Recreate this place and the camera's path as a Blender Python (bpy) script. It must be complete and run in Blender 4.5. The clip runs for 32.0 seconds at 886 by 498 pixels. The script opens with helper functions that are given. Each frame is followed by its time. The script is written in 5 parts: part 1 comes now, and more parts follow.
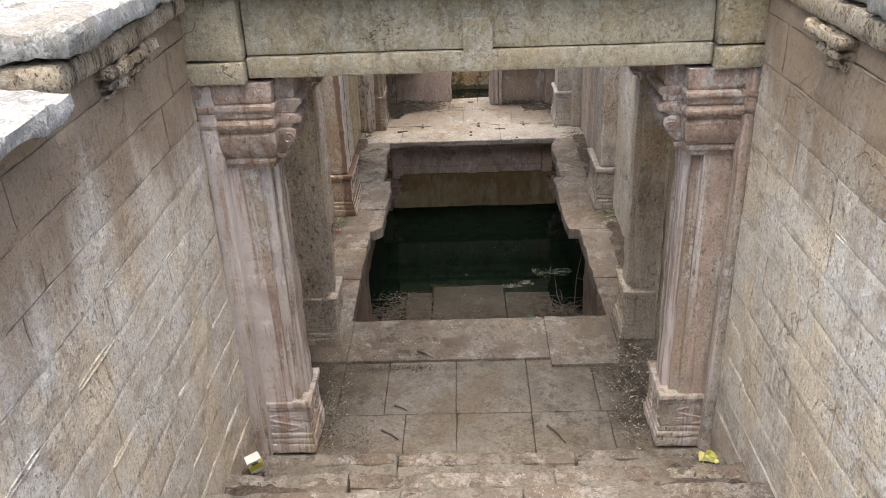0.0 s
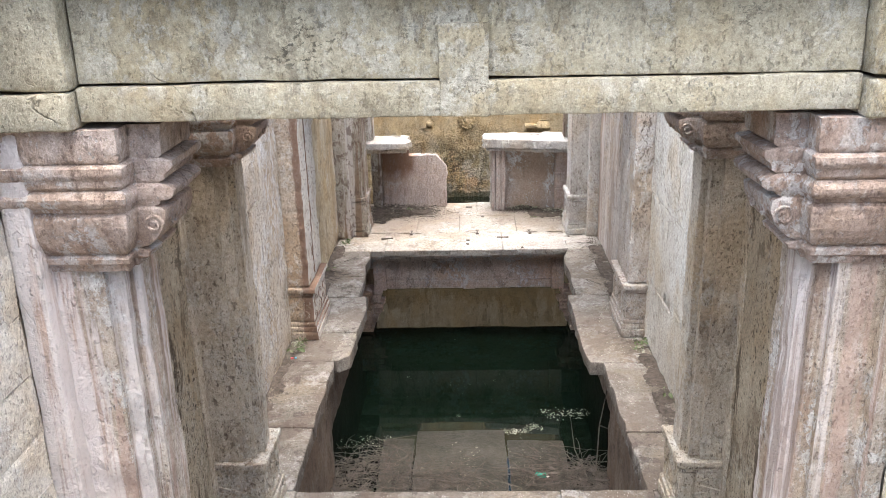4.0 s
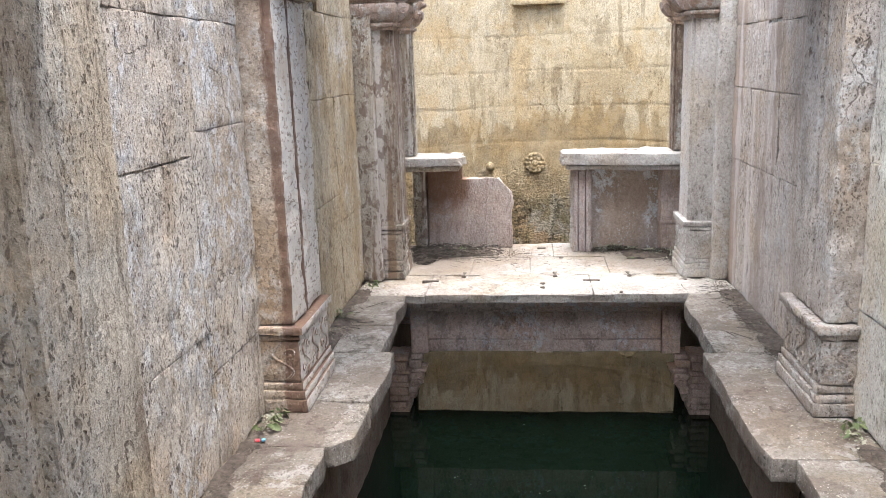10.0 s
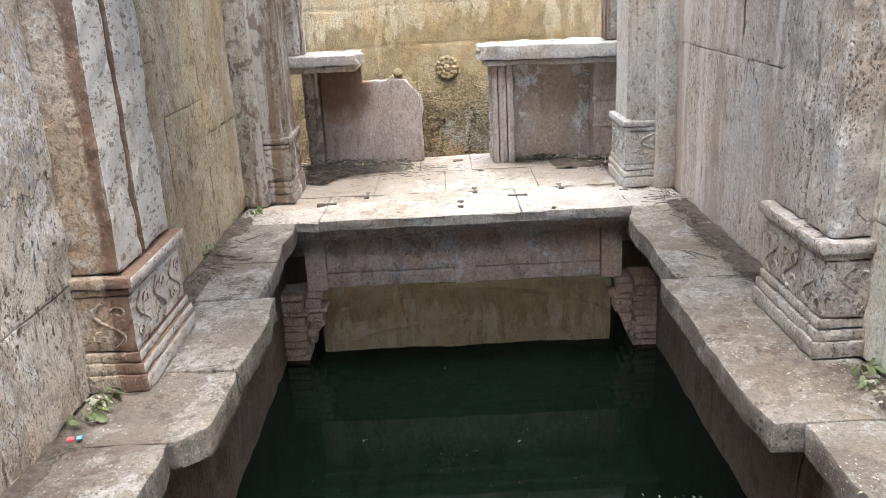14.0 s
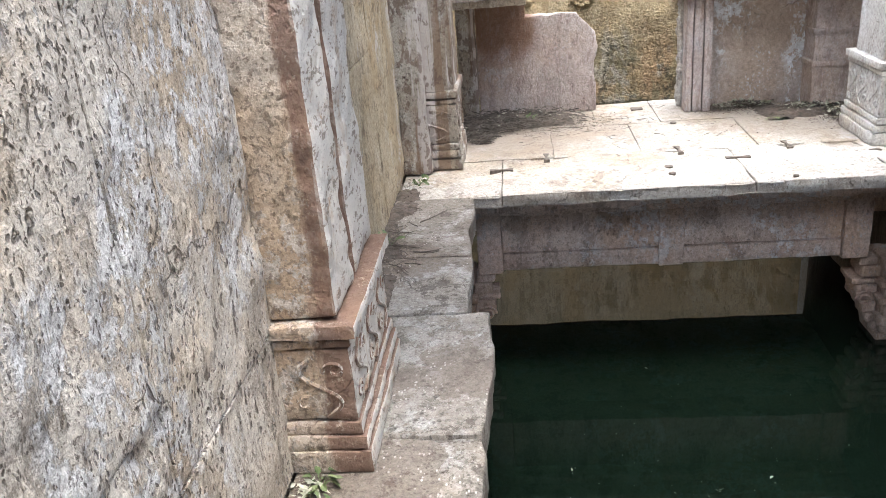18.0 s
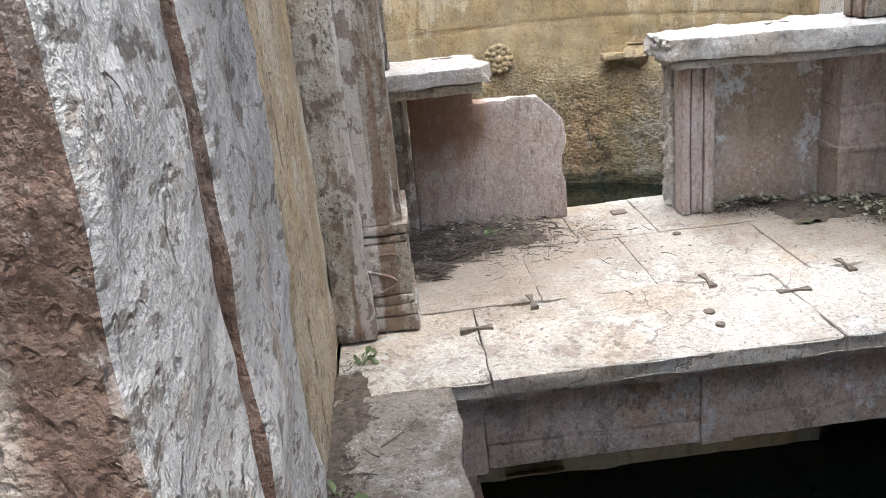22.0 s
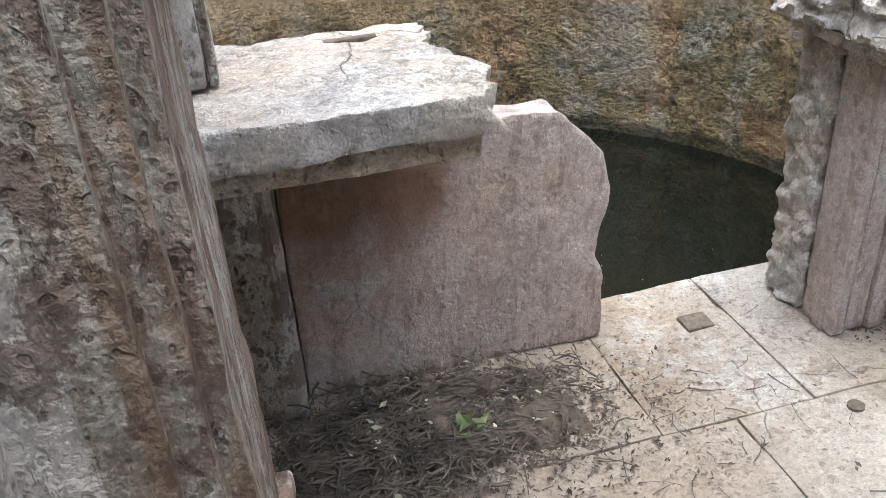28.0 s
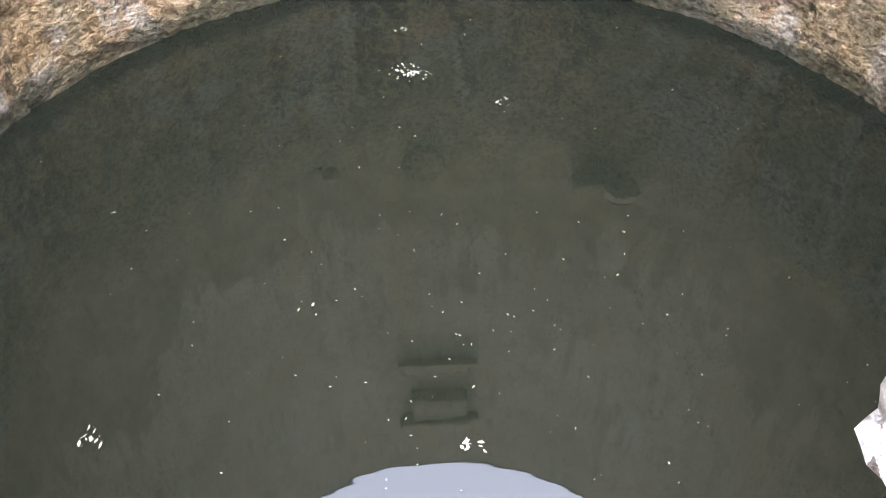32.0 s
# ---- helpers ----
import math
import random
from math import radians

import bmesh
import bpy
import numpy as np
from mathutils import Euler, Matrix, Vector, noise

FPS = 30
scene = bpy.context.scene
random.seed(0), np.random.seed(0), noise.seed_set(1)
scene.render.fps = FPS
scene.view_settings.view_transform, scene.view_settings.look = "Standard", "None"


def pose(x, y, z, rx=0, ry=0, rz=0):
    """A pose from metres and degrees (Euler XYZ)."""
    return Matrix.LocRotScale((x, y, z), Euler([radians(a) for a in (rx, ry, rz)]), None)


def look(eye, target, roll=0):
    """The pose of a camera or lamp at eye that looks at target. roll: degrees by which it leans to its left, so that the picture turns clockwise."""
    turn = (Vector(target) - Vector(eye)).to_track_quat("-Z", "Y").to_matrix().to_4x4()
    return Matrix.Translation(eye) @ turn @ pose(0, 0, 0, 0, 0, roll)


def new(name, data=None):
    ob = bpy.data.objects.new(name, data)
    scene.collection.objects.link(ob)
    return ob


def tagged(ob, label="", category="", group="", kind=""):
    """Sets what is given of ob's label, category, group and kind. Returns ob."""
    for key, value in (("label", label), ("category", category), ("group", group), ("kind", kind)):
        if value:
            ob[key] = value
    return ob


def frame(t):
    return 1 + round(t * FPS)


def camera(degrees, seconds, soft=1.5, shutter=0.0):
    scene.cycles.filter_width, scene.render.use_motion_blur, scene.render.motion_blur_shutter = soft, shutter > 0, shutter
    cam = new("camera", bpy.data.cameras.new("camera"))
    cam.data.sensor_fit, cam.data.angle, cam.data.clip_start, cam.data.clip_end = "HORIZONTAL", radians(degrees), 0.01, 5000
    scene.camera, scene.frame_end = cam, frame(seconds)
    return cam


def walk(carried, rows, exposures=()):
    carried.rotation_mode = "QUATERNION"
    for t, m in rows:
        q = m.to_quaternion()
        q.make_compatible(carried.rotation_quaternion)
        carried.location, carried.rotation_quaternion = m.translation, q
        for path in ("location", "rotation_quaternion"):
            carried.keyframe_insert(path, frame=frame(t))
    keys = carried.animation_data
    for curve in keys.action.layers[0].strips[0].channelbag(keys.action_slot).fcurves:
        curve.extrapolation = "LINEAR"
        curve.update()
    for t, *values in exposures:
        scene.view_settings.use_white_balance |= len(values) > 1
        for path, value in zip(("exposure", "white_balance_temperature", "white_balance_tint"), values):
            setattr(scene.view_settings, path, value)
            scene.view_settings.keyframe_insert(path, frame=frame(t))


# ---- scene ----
cam = camera(55.8, 32.0, 0.85)
METRES, EYE, TILT, LEAN, TURN = 13.0, 3.56, 0.0, 0.0, 2.1
ROWS = [
    (0.0, 0.0, 0.0, 0.0, -1.1, -26.88, 2.16),
    (0.5, 0.0015, 0.0145, -0.0061, -1.83, -25.11, 1.87),
    (1.0, 0.0002, 0.0296, -0.0153, -1.83, -24.18, 1.82),
    (1.5, 0.004, 0.044, -0.025, -1.42, -23.28, 1.52),
    (2.0, 0.0091, 0.0593, -0.0296, -1.29, -21.69, 1.28),
    (2.5, 0.0088, 0.0757, -0.0393, -1.69, -20.45, 1.7),
    (3.0, 0.0109, 0.0932, -0.0472, -1.16, -19.19, 1.68),
    (3.5, 0.0115, 0.1104, -0.0489, -0.36, -18.76, 1.16),
    (5.5, 0.005, 0.1761, -0.0731, -1.41, -19.86, 2.17),
    (6.0, 0.0057, 0.1915, -0.0807, -1.05, -18.96, 2.2),
    (6.5, 0.0099, 0.2069, -0.0859, -0.23, -18.27, 2.2),
    (7.0, 0.0078, 0.2219, -0.0961, -0.2, -18.28, 2.27),
    (7.5, 0.0079, 0.2335, -0.1018, -0.06, -17.95, 2.16),
    (8.0, 0.0115, 0.2493, -0.109, 0.29, -17.94, 2.19),
    (8.5, 0.01, 0.2646, -0.1208, 0.48, -17.45, 1.93),
    (9.0, 0.0089, 0.2782, -0.1265, 1.31, -15.11, 1.88),
    (9.5, 0.0115, 0.2929, -0.1347, 2.66, -13.56, 1.84),
    (10.0, 0.0078, 0.3058, -0.145, 3.59, -12.23, 1.91),
    (10.5, 0.0023, 0.3194, -0.1514, 4.13, -10.3, 2.45),
    (11.0, 0.0017, 0.3393, -0.1623, 4.21, -10.18, 2.41),
    (11.5, -0.0042, 0.3552, -0.1638, 3.2, -11.06, 2.22),
    (12.0, -0.0089, 0.3661, -0.1637, 1.06, -12.32, 2.41),
    (12.5, -0.0046, 0.3738, -0.1645, -0.4, -13.83, 2.62),
    (13.0, 0.0057, 0.38, -0.1649, -2.06, -14.96, 2.45),
    (13.5, 0.0108, 0.3839, -0.1657, -3.46, -16.65, 2.81),
    (14.0, 0.0121, 0.387, -0.1661, -2.41, -17.95, 2.85),
    (14.5, 0.0028, 0.3945, -0.1672, 1.98, -19.16, 3.49),
    (15.0, -0.0101, 0.405, -0.1666, 8.09, -20.24, 4.73),
    (15.5, -0.0214, 0.4201, -0.167, 12.96, -20.7, 5.34),
    (17.5, -0.0409, 0.4638, -0.1669, 3.03, -24.18, 4.61),
    (18.0, -0.0391, 0.4628, -0.1656, 2.11, -22.62, 4.7),
    (18.5, -0.0375, 0.4641, -0.1649, 0.85, -20.89, 4.95),
    (19.0, -0.0384, 0.4721, -0.166, -0.3, -19.99, 5.03),
    (19.5, -0.0507, 0.4902, -0.1659, -3.59, -18.69, 4.85),
    (20.0, -0.0607, 0.5067, -0.1625, -6.24, -16.54, 5.11),
    (20.5, -0.0627, 0.5246, -0.162, -5.68, -16.01, 5.17),
    (21.0, -0.0609, 0.5406, -0.1631, -5.69, -17.47, 5.72),
    (21.5, -0.0609, 0.5599, -0.1657, -6.71, -18.79, 6.16),
    (22.0, -0.0609, 0.5782, -0.1648, -6.48, -19.89, 5.61),
    (22.5, -0.0594, 0.5917, -0.1667, -3.86, -22.23, 4.35),
    (23.0, -0.057, 0.6123, -0.1692, -1.47, -27.45, 2.83),
    (23.5, -0.0555, 0.6262, -0.1704, -0.55, -31.52, 1.91),
    (24.0, -0.0575, 0.6387, -0.1715, 0.8, -30.63, 2.66),
    (24.5, -0.0578, 0.6564, -0.169, 2.11, -29.08, 3.78),
    (26.5, -0.0577, 0.717, -0.1709, -5.54, -30.58, 3.84),
    (27.0, -0.0583, 0.7346, -0.171, -9.05, -30.23, 4.54),
    (27.5, -0.0548, 0.7574, -0.1709, -12.89, -30.67, 4.06),
    (28.0, -0.0515, 0.7723, -0.1705, -17.53, -29.57, 3.41),
    (28.5, -0.0457, 0.7899, -0.1666, -21.54, -26.87, 3.71),
    (29.0, -0.0357, 0.8049, -0.1679, -22.15, -26.61, 4.05),
    (29.5, -0.0181, 0.8207, -0.1683, -20.37, -28.94, 4.75),
    (30.0, -0.0057, 0.8326, -0.1695, -20.16, -30.91, 5.17),
    (30.5, 0.0037, 0.849, -0.1695, -18.61, -33.36, 3.83),
    (31.0, 0.0131, 0.8626, -0.1709, -13.24, -36.90, 1.61),
    (31.5, 0.0246, 0.8726, -0.1720, -7.59, -40.73, 0.57),
    (32.0, 0.0278, 0.8820, -0.1742, -5.22, -45.27, 0.37),
]
EXPOSURE = [(0.0, 1.25, 6400, 10), (2.0, 1.65, 6200, 10), (3.5, 2.05, 6000, 9), (6.0, 2.38, 5850, 7), (9.0, 2.3, 5780, 8), (11.0, 2.2, 5800, 8), (13.0, 2.15, 5800, 6), (15.0, 2.3, 5750, 6), (19.0, 2.4, 5650, 6), (20.0, 2.3, 5650, 6), (21.0, 1.98, 5650, 6), (22.0, 2.02, 5600, 6), (24.0, 2.1, 5700, 8), (26.5, 1.8, 5450, 5), (29.0, 1.72, 5650, 6), (30.0, 1.6, 5450, 7), (30.5, 1.85, 5500, 9), (31.0, 2.35, 5550, 11), (32.0, 3.15, 5450, 16)]
walk(cam, [(t, pose(0, 0, EYE, TILT, LEAN, TURN) @ pose(METRES * x, METRES * y, METRES * z, 90 + pitch, roll, yaw)) for t, x, y, z, yaw, pitch, roll in ROWS], EXPOSURE)

# ---- light ----
world = bpy.data.worlds.new("sky")
scene.world = world
world.use_nodes = True
wn, wl = world.node_tree.nodes, world.node_tree.links
wn.clear()
sky = wn.new("ShaderNodeTexSky")
sky.sky_type = "NISHITA"
sky.sun_disc = False
sky.sun_elevation, sky.sun_rotation = radians(81), radians(161)
sky.air_density, sky.dust_density, sky.ozone_density = 1.0, 7.0, 0.5
bgn = wn.new("ShaderNodeBackground")
bgn.inputs["Strength"].default_value = 0.15
wout = wn.new("ShaderNodeOutputWorld")
wl.new(sky.outputs[0], bgn.inputs[0])
wl.new(bgn.outputs[0], wout.inputs[0])
sun_data = bpy.data.lights.new("sun", "SUN")
sun_data.energy, sun_data.angle, sun_data.color = 1.6, radians(90), (1.0, 0.94, 0.86)
sun = new("sun", sun_data)
sun.matrix_world = look((-4.0, 4.0, 15.5), (0, 5.5, 0))


# ---- materials ----
def ramp(nt, fac, lo, hi, smooth=False):
    n = nt.nodes.new("ShaderNodeMapRange")
    n.interpolation_type = "SMOOTHSTEP" if smooth else "LINEAR"
    n.inputs["From Min"].default_value, n.inputs["From Max"].default_value = lo, hi
    nt.links.new(fac, n.inputs["Value"])
    return n.outputs["Result"]


def blend(nt, fac, a, b, mode="MIX"):
    n = nt.nodes.new("ShaderNodeMix")
    n.data_type, n.blend_type = "RGBA", mode
    for sock, v in ((n.inputs[0], fac), (n.inputs[6], a), (n.inputs[7], b)):
        if isinstance(v, (int, float)):
            sock.default_value = v
        elif isinstance(v, tuple):
            sock.default_value = (*v, 1)
        else:
            nt.links.new(v, sock)
    return n.outputs[2]


def math_node(nt, op, a, b=None):
    n = nt.nodes.new("ShaderNodeMath")
    n.operation = op
    for sock, v in zip(n.inputs, (a, b)):
        if v is None:
            continue
        if isinstance(v, (int, float)):
            sock.default_value = v
        else:
            nt.links.new(v, sock)
    return n.outputs[0]


def noise_tex(nt, vec, scale, detail=6, rough=0.6, distortion=0.0):
    n = nt.nodes.new("ShaderNodeTexNoise")
    n.inputs["Scale"].default_value, n.inputs["Detail"].default_value = scale, detail
    n.inputs["Roughness"].default_value, n.inputs["Distortion"].default_value = rough, distortion
    nt.links.new(vec, n.inputs["Vector"])
    return n.outputs["Fac"]


def stretched(nt, vec, sx, sy, sz, off=(0, 0, 0)):
    n = nt.nodes.new("ShaderNodeMapping")
    n.inputs["Scale"].default_value, n.inputs["Location"].default_value = (sx, sy, sz), off
    nt.links.new(vec, n.inputs["Vector"])
    return n.outputs[0]


def toned(c):
    return (c[0] * 0.945, c[1], c[2] * 1.03)


def start_mat(name):
    m = bpy.data.materials.new(name)
    m.use_nodes = True
    nt = m.node_tree
    geo = nt.nodes.new("ShaderNodeNewGeometry")
    return m, nt, nt.nodes["Principled BSDF"], geo.outputs["Position"]


def stone(name, c1, c2, stain, pale, stains=0.5, pales=0.5, pits=0.5, relief=0.6, seed=0.0, streak=1.0, extra=None, rough=0.9, chisel=0.4, lump=0.0):
    """Weathered sandstone: calm cream ground with hard-edged stains, run-off streaks, lime flakes, clustered pits and grain."""
    c1, c2, stain, pale = toned(c1), toned(c2), toned(stain), toned(pale)
    m, nt, bsdf, pos = start_mat(name)
    p = stretched(nt, pos, 1, 1, 1, (seed, seed * 1.7, seed * 0.6))
    mul = lambda a, b: math_node(nt, "MULTIPLY", a, b)
    big = noise_tex(nt, p, 0.9, 3, 0.55)
    mid = noise_tex(nt, p, 5.0, 8, 0.66)
    fine = noise_tex(nt, p, 48, 5, 0.62)
    grain = noise_tex(nt, p, 210, 3, 0.6)
    col = blend(nt, ramp(nt, math_node(nt, "ADD", mul(big, 0.55), mul(mid, 0.45)), 0.42, 0.58), c1, c2)
    info = nt.nodes.new("ShaderNodeObjectInfo")
    col = blend(nt, mul(info.outputs["Random"], 0.10), col, stain)
    warm = ramp(nt, noise_tex(nt, stretched(nt, p, 1, 1, 0.7, (6, 2, 3)), 2.1, 7, 0.62), 0.47, 0.60, True)
    col = blend(nt, mul(warm, 0.55), col, (c1[0] * 0.98, c1[1] * 0.88, c1[2] * 0.72))
    # soft damp clouds, then stains with hard edges
    cloud = ramp(nt, noise_tex(nt, stretched(nt, p, 1, 1, 0.6, (3, 1, 8)), 1.5, 6, 0.6), 0.50, 0.66, True)
    col = blend(nt, mul(cloud, stains * 0.38), col, stain)
    gate = ramp(nt, noise_tex(nt, p, 1.3, 4, 0.6), 0.42, 0.56, True)
    hard = mul(ramp(nt, noise_tex(nt, stretched(nt, p, 1, 1, 0.55), 6.5, 12, 0.78), 0.535, 0.553), gate)
    col = blend(nt, mul(hard, stains * 0.75), col, stain)
    run = mul(ramp(nt, noise_tex(nt, stretched(nt, p, 9, 9, 0.6), 1.0, 10, 0.68), 0.53, 0.565), ramp(nt, noise_tex(nt, p, 1.8, 5, 0.6), 0.46, 0.60, True))
    col = blend(nt, mul(run, stains * streak * 0.9), col, stain)
    # lime and lichen: clusters of hard flakes
    where = ramp(nt, noise_tex(nt, stretched(nt, p, 1.4, 1.4, 0.8, (4, 9, 2)), 1.6, 6, 0.66), 0.50, 0.59, True)
    flake = ramp(nt, noise_tex(nt, stretched(nt, p, 1, 1, 0.85, (2, 5, 1)), 15, 10, 0.74), 0.49, 0.52)
    col = blend(nt, mul(mul(where, flake), pales * 0.8), col, pale)
    # clustered pits, dark specks, grain
    wob = nt.nodes.new("ShaderNodeTexNoise")
    wob.inputs["Scale"].default_value = 30
    nt.links.new(p, wob.inputs["Vector"])
    bent = blend(nt, 0.045, stretched(nt, p, 1, 1, 0.5), wob.outputs["Color"], "ADD")
    dots = nt.nodes.new("ShaderNodeTexVoronoi")
    dots.inputs["Scale"].default_value = 24
    nt.links.new(bent, dots.inputs["Vector"])
    herd = ramp(nt, noise_tex(nt, p, 1.9, 7, 0.72), 0.49, 0.57, True)
    pit = mul(ramp(nt, dots.outputs["Distance"], 0.27, 0.19), herd)
    tiny = nt.nodes.new("ShaderNodeTexVoronoi")
    tiny.inputs["Scale"].default_value = 64
    nt.links.new(blend(nt, 0.03, stretched(nt, p, 1, 1, 0.6, (2, 7, 5)), wob.outputs["Color"], "ADD"), tiny.inputs["Vector"])
    pock = mul(ramp(nt, tiny.outputs["Distance"], 0.30, 0.20), ramp(nt, noise_tex(nt, p, 2.4, 9, 0.78), 0.46, 0.54))
    chip = mul(ramp(nt, tiny.outputs["Distance"], 0.34, 0.22), ramp(nt, noise_tex(nt, stretched(nt, p, 1, 1, 1, (9, 9, 4)), 4.2, 8, 0.75), 0.50, 0.56))
    speck = ramp(nt, noise_tex(nt, stretched(nt, p, 1, 1, 0.6), 95, 3, 0.6), 0.625, 0.65)
    dark = (stain[0] * 0.45, stain[1] * 0.45, stain[2] * 0.45)
    col = blend(nt, mul(chip, pales * 0.55), col, pale)
    col = blend(nt, mul(pock, pits * 0.75), col, dark)
    col = blend(nt, mul(pit, pits * 0.7), col, dark)
    col = blend(nt, mul(speck, pits * 0.7), col, dark)
    tool = ramp(nt, noise_tex(nt, stretched(nt, p, 30, 30, 9, (0, 0, 3)), 1.0, 5, 0.62), 0.62, 0.645)
    col = blend(nt, mul(tool, chisel * 0.38), col, stain)
    # long hairline cracks
    bend = nt.nodes.new("ShaderNodeTexNoise")
    bend.inputs["Scale"].default_value, bend.inputs["Detail"].default_value = 3.5, 6
    nt.links.new(p, bend.inputs["Vector"])
    cell = nt.nodes.new("ShaderNodeTexVoronoi")
    cell.feature = "DISTANCE_TO_EDGE"
    cell.inputs["Scale"].default_value = 1.15
    nt.links.new(blend(nt, 0.35, stretched(nt, p, 1.3, 1.3, 0.75, (5, 3, 1)), bend.outputs["Color"], "ADD"), cell.inputs["Vector"])
    crack = mul(ramp(nt, cell.outputs["Distance"], 0.0042, 0.001), ramp(nt, noise_tex(nt, p, 1.1, 5, 0.65), 0.56, 0.60, True))
    col = blend(nt, mul(crack, 0.5), col, dark)
    # small upright hollows, dirt and relief shade painted in, paler worn skin round them
    hollow = ramp(nt, noise_tex(nt, stretched(nt, p, 1, 1, 0.42, (8, 3, 2)), 44, 6, 0.66), 0.585, 0.615)
    spread = ramp(nt, noise_tex(nt, stretched(nt, p, 1, 1, 0.7, (1, 9, 4)), 2.6, 6, 0.68), 0.40, 0.58, True)
    hollow = mul(hollow, spread)
    col = blend(nt, mul(hollow, pits * 0.45), col, (stain[0] * 0.7, stain[1] * 0.7, stain[2] * 0.7))
    col = blend(nt, 0.45, col, blend(nt, ramp(nt, fine, 0.36, 0.62), (0.56, 0.53, 0.50), (1.13, 1.13, 1.13)), "MULTIPLY")
    gritty = noise_tex(nt, p, 115, 2, 0.5)
    col = blend(nt, 0.2, col, blend(nt, ramp(nt, gritty, 0.38, 0.60), (0.52, 0.49, 0.47), (1.16, 1.16, 1.16)), "MULTIPLY")
    col = blend(nt, 0.4, col, blend(nt, ramp(nt, grain, 0.40, 0.60), (0.60, 0.58, 0.56), (1.12, 1.12, 1.12)), "MULTIPLY")
    if extra:
        col = extra(nt, p, pos, col)
    nt.links.new(col, bsdf.inputs["Base Color"])
    bsdf.inputs["Roughness"].default_value = rough
    bsdf.inputs["Specular IOR Level"].default_value = 0.25
    h = math_node(nt, "ADD", mul(mid, 0.9), mul(fine, 0.55))
    h = math_node(nt, "ADD", h, mul(mul(where, flake), 0.12))
    h = math_node(nt, "ADD", h, mul(grain, 0.16))
    if lump:
        knob = noise_tex(nt, stretched(nt, p, 1, 1, 1.35, (1, 8, 3)), 30, 4, 0.6)
        zed = nt.nodes.new("ShaderNodeSeparateXYZ")
        nt.links.new(pos, zed.inputs[0])
        hacked = ramp(nt, math_node(nt, "ADD", zed.outputs["Z"], mul(noise_tex(nt, p, 1.6, 5, 0.6), -0.9)), -0.05, -0.60, True)
        h = math_node(nt, "ADD", h, mul(mul(knob, hacked), lump))
        # gaps between the knobs painted darker, as relief shade
        col = blend(nt, mul(hacked, 0.8), col, blend(nt, ramp(nt, knob, 0.38, 0.55), (0.52, 0.49, 0.45), (1.12, 1.12, 1.12)), "MULTIPLY")
        nt.links.new(col, bsdf.inputs["Base Color"])
    for mask, k in ((hollow, 0.45 * pits), (pit, 0.6 * pits), (pock, 0.4 * pits), (speck, 0.3 * pits), (tool, 0.25 * chisel), (hard, 0.08), (crack, 0.5)):
        h = math_node(nt, "SUBTRACT", h, mul(mask, k))
    bump = nt.nodes.new("ShaderNodeBump")
    bump.inputs["Strength"].default_value, bump.inputs["Distance"].default_value = min(1.0, relief * 1.5), 0.02
    nt.links.new(h, bump.inputs["Height"])
    nt.links.new(bump.outputs[0], bsdf.inputs["Normal"])
    return m


def plain(name, c1, c2, scale=20, rough=0.8, relief=0.3, metal=0.0):
    m, nt, bsdf, pos = start_mat(name)
    n = noise_tex(nt, pos, scale, 6, 0.65)
    nt.links.new(blend(nt, ramp(nt, n, 0.35, 0.65), c1, c2), bsdf.inputs["Base Color"])
    bsdf.inputs["Roughness"].default_value, bsdf.inputs["Metallic"].default_value = rough, metal
    b = nt.nodes.new("ShaderNodeBump")
    b.inputs["Strength"].default_value, b.inputs["Distance"].default_value = relief, 0.01
    nt.links.new(n, b.inputs["Height"])
    nt.links.new(b.outputs[0], bsdf.inputs["Normal"])
    return m


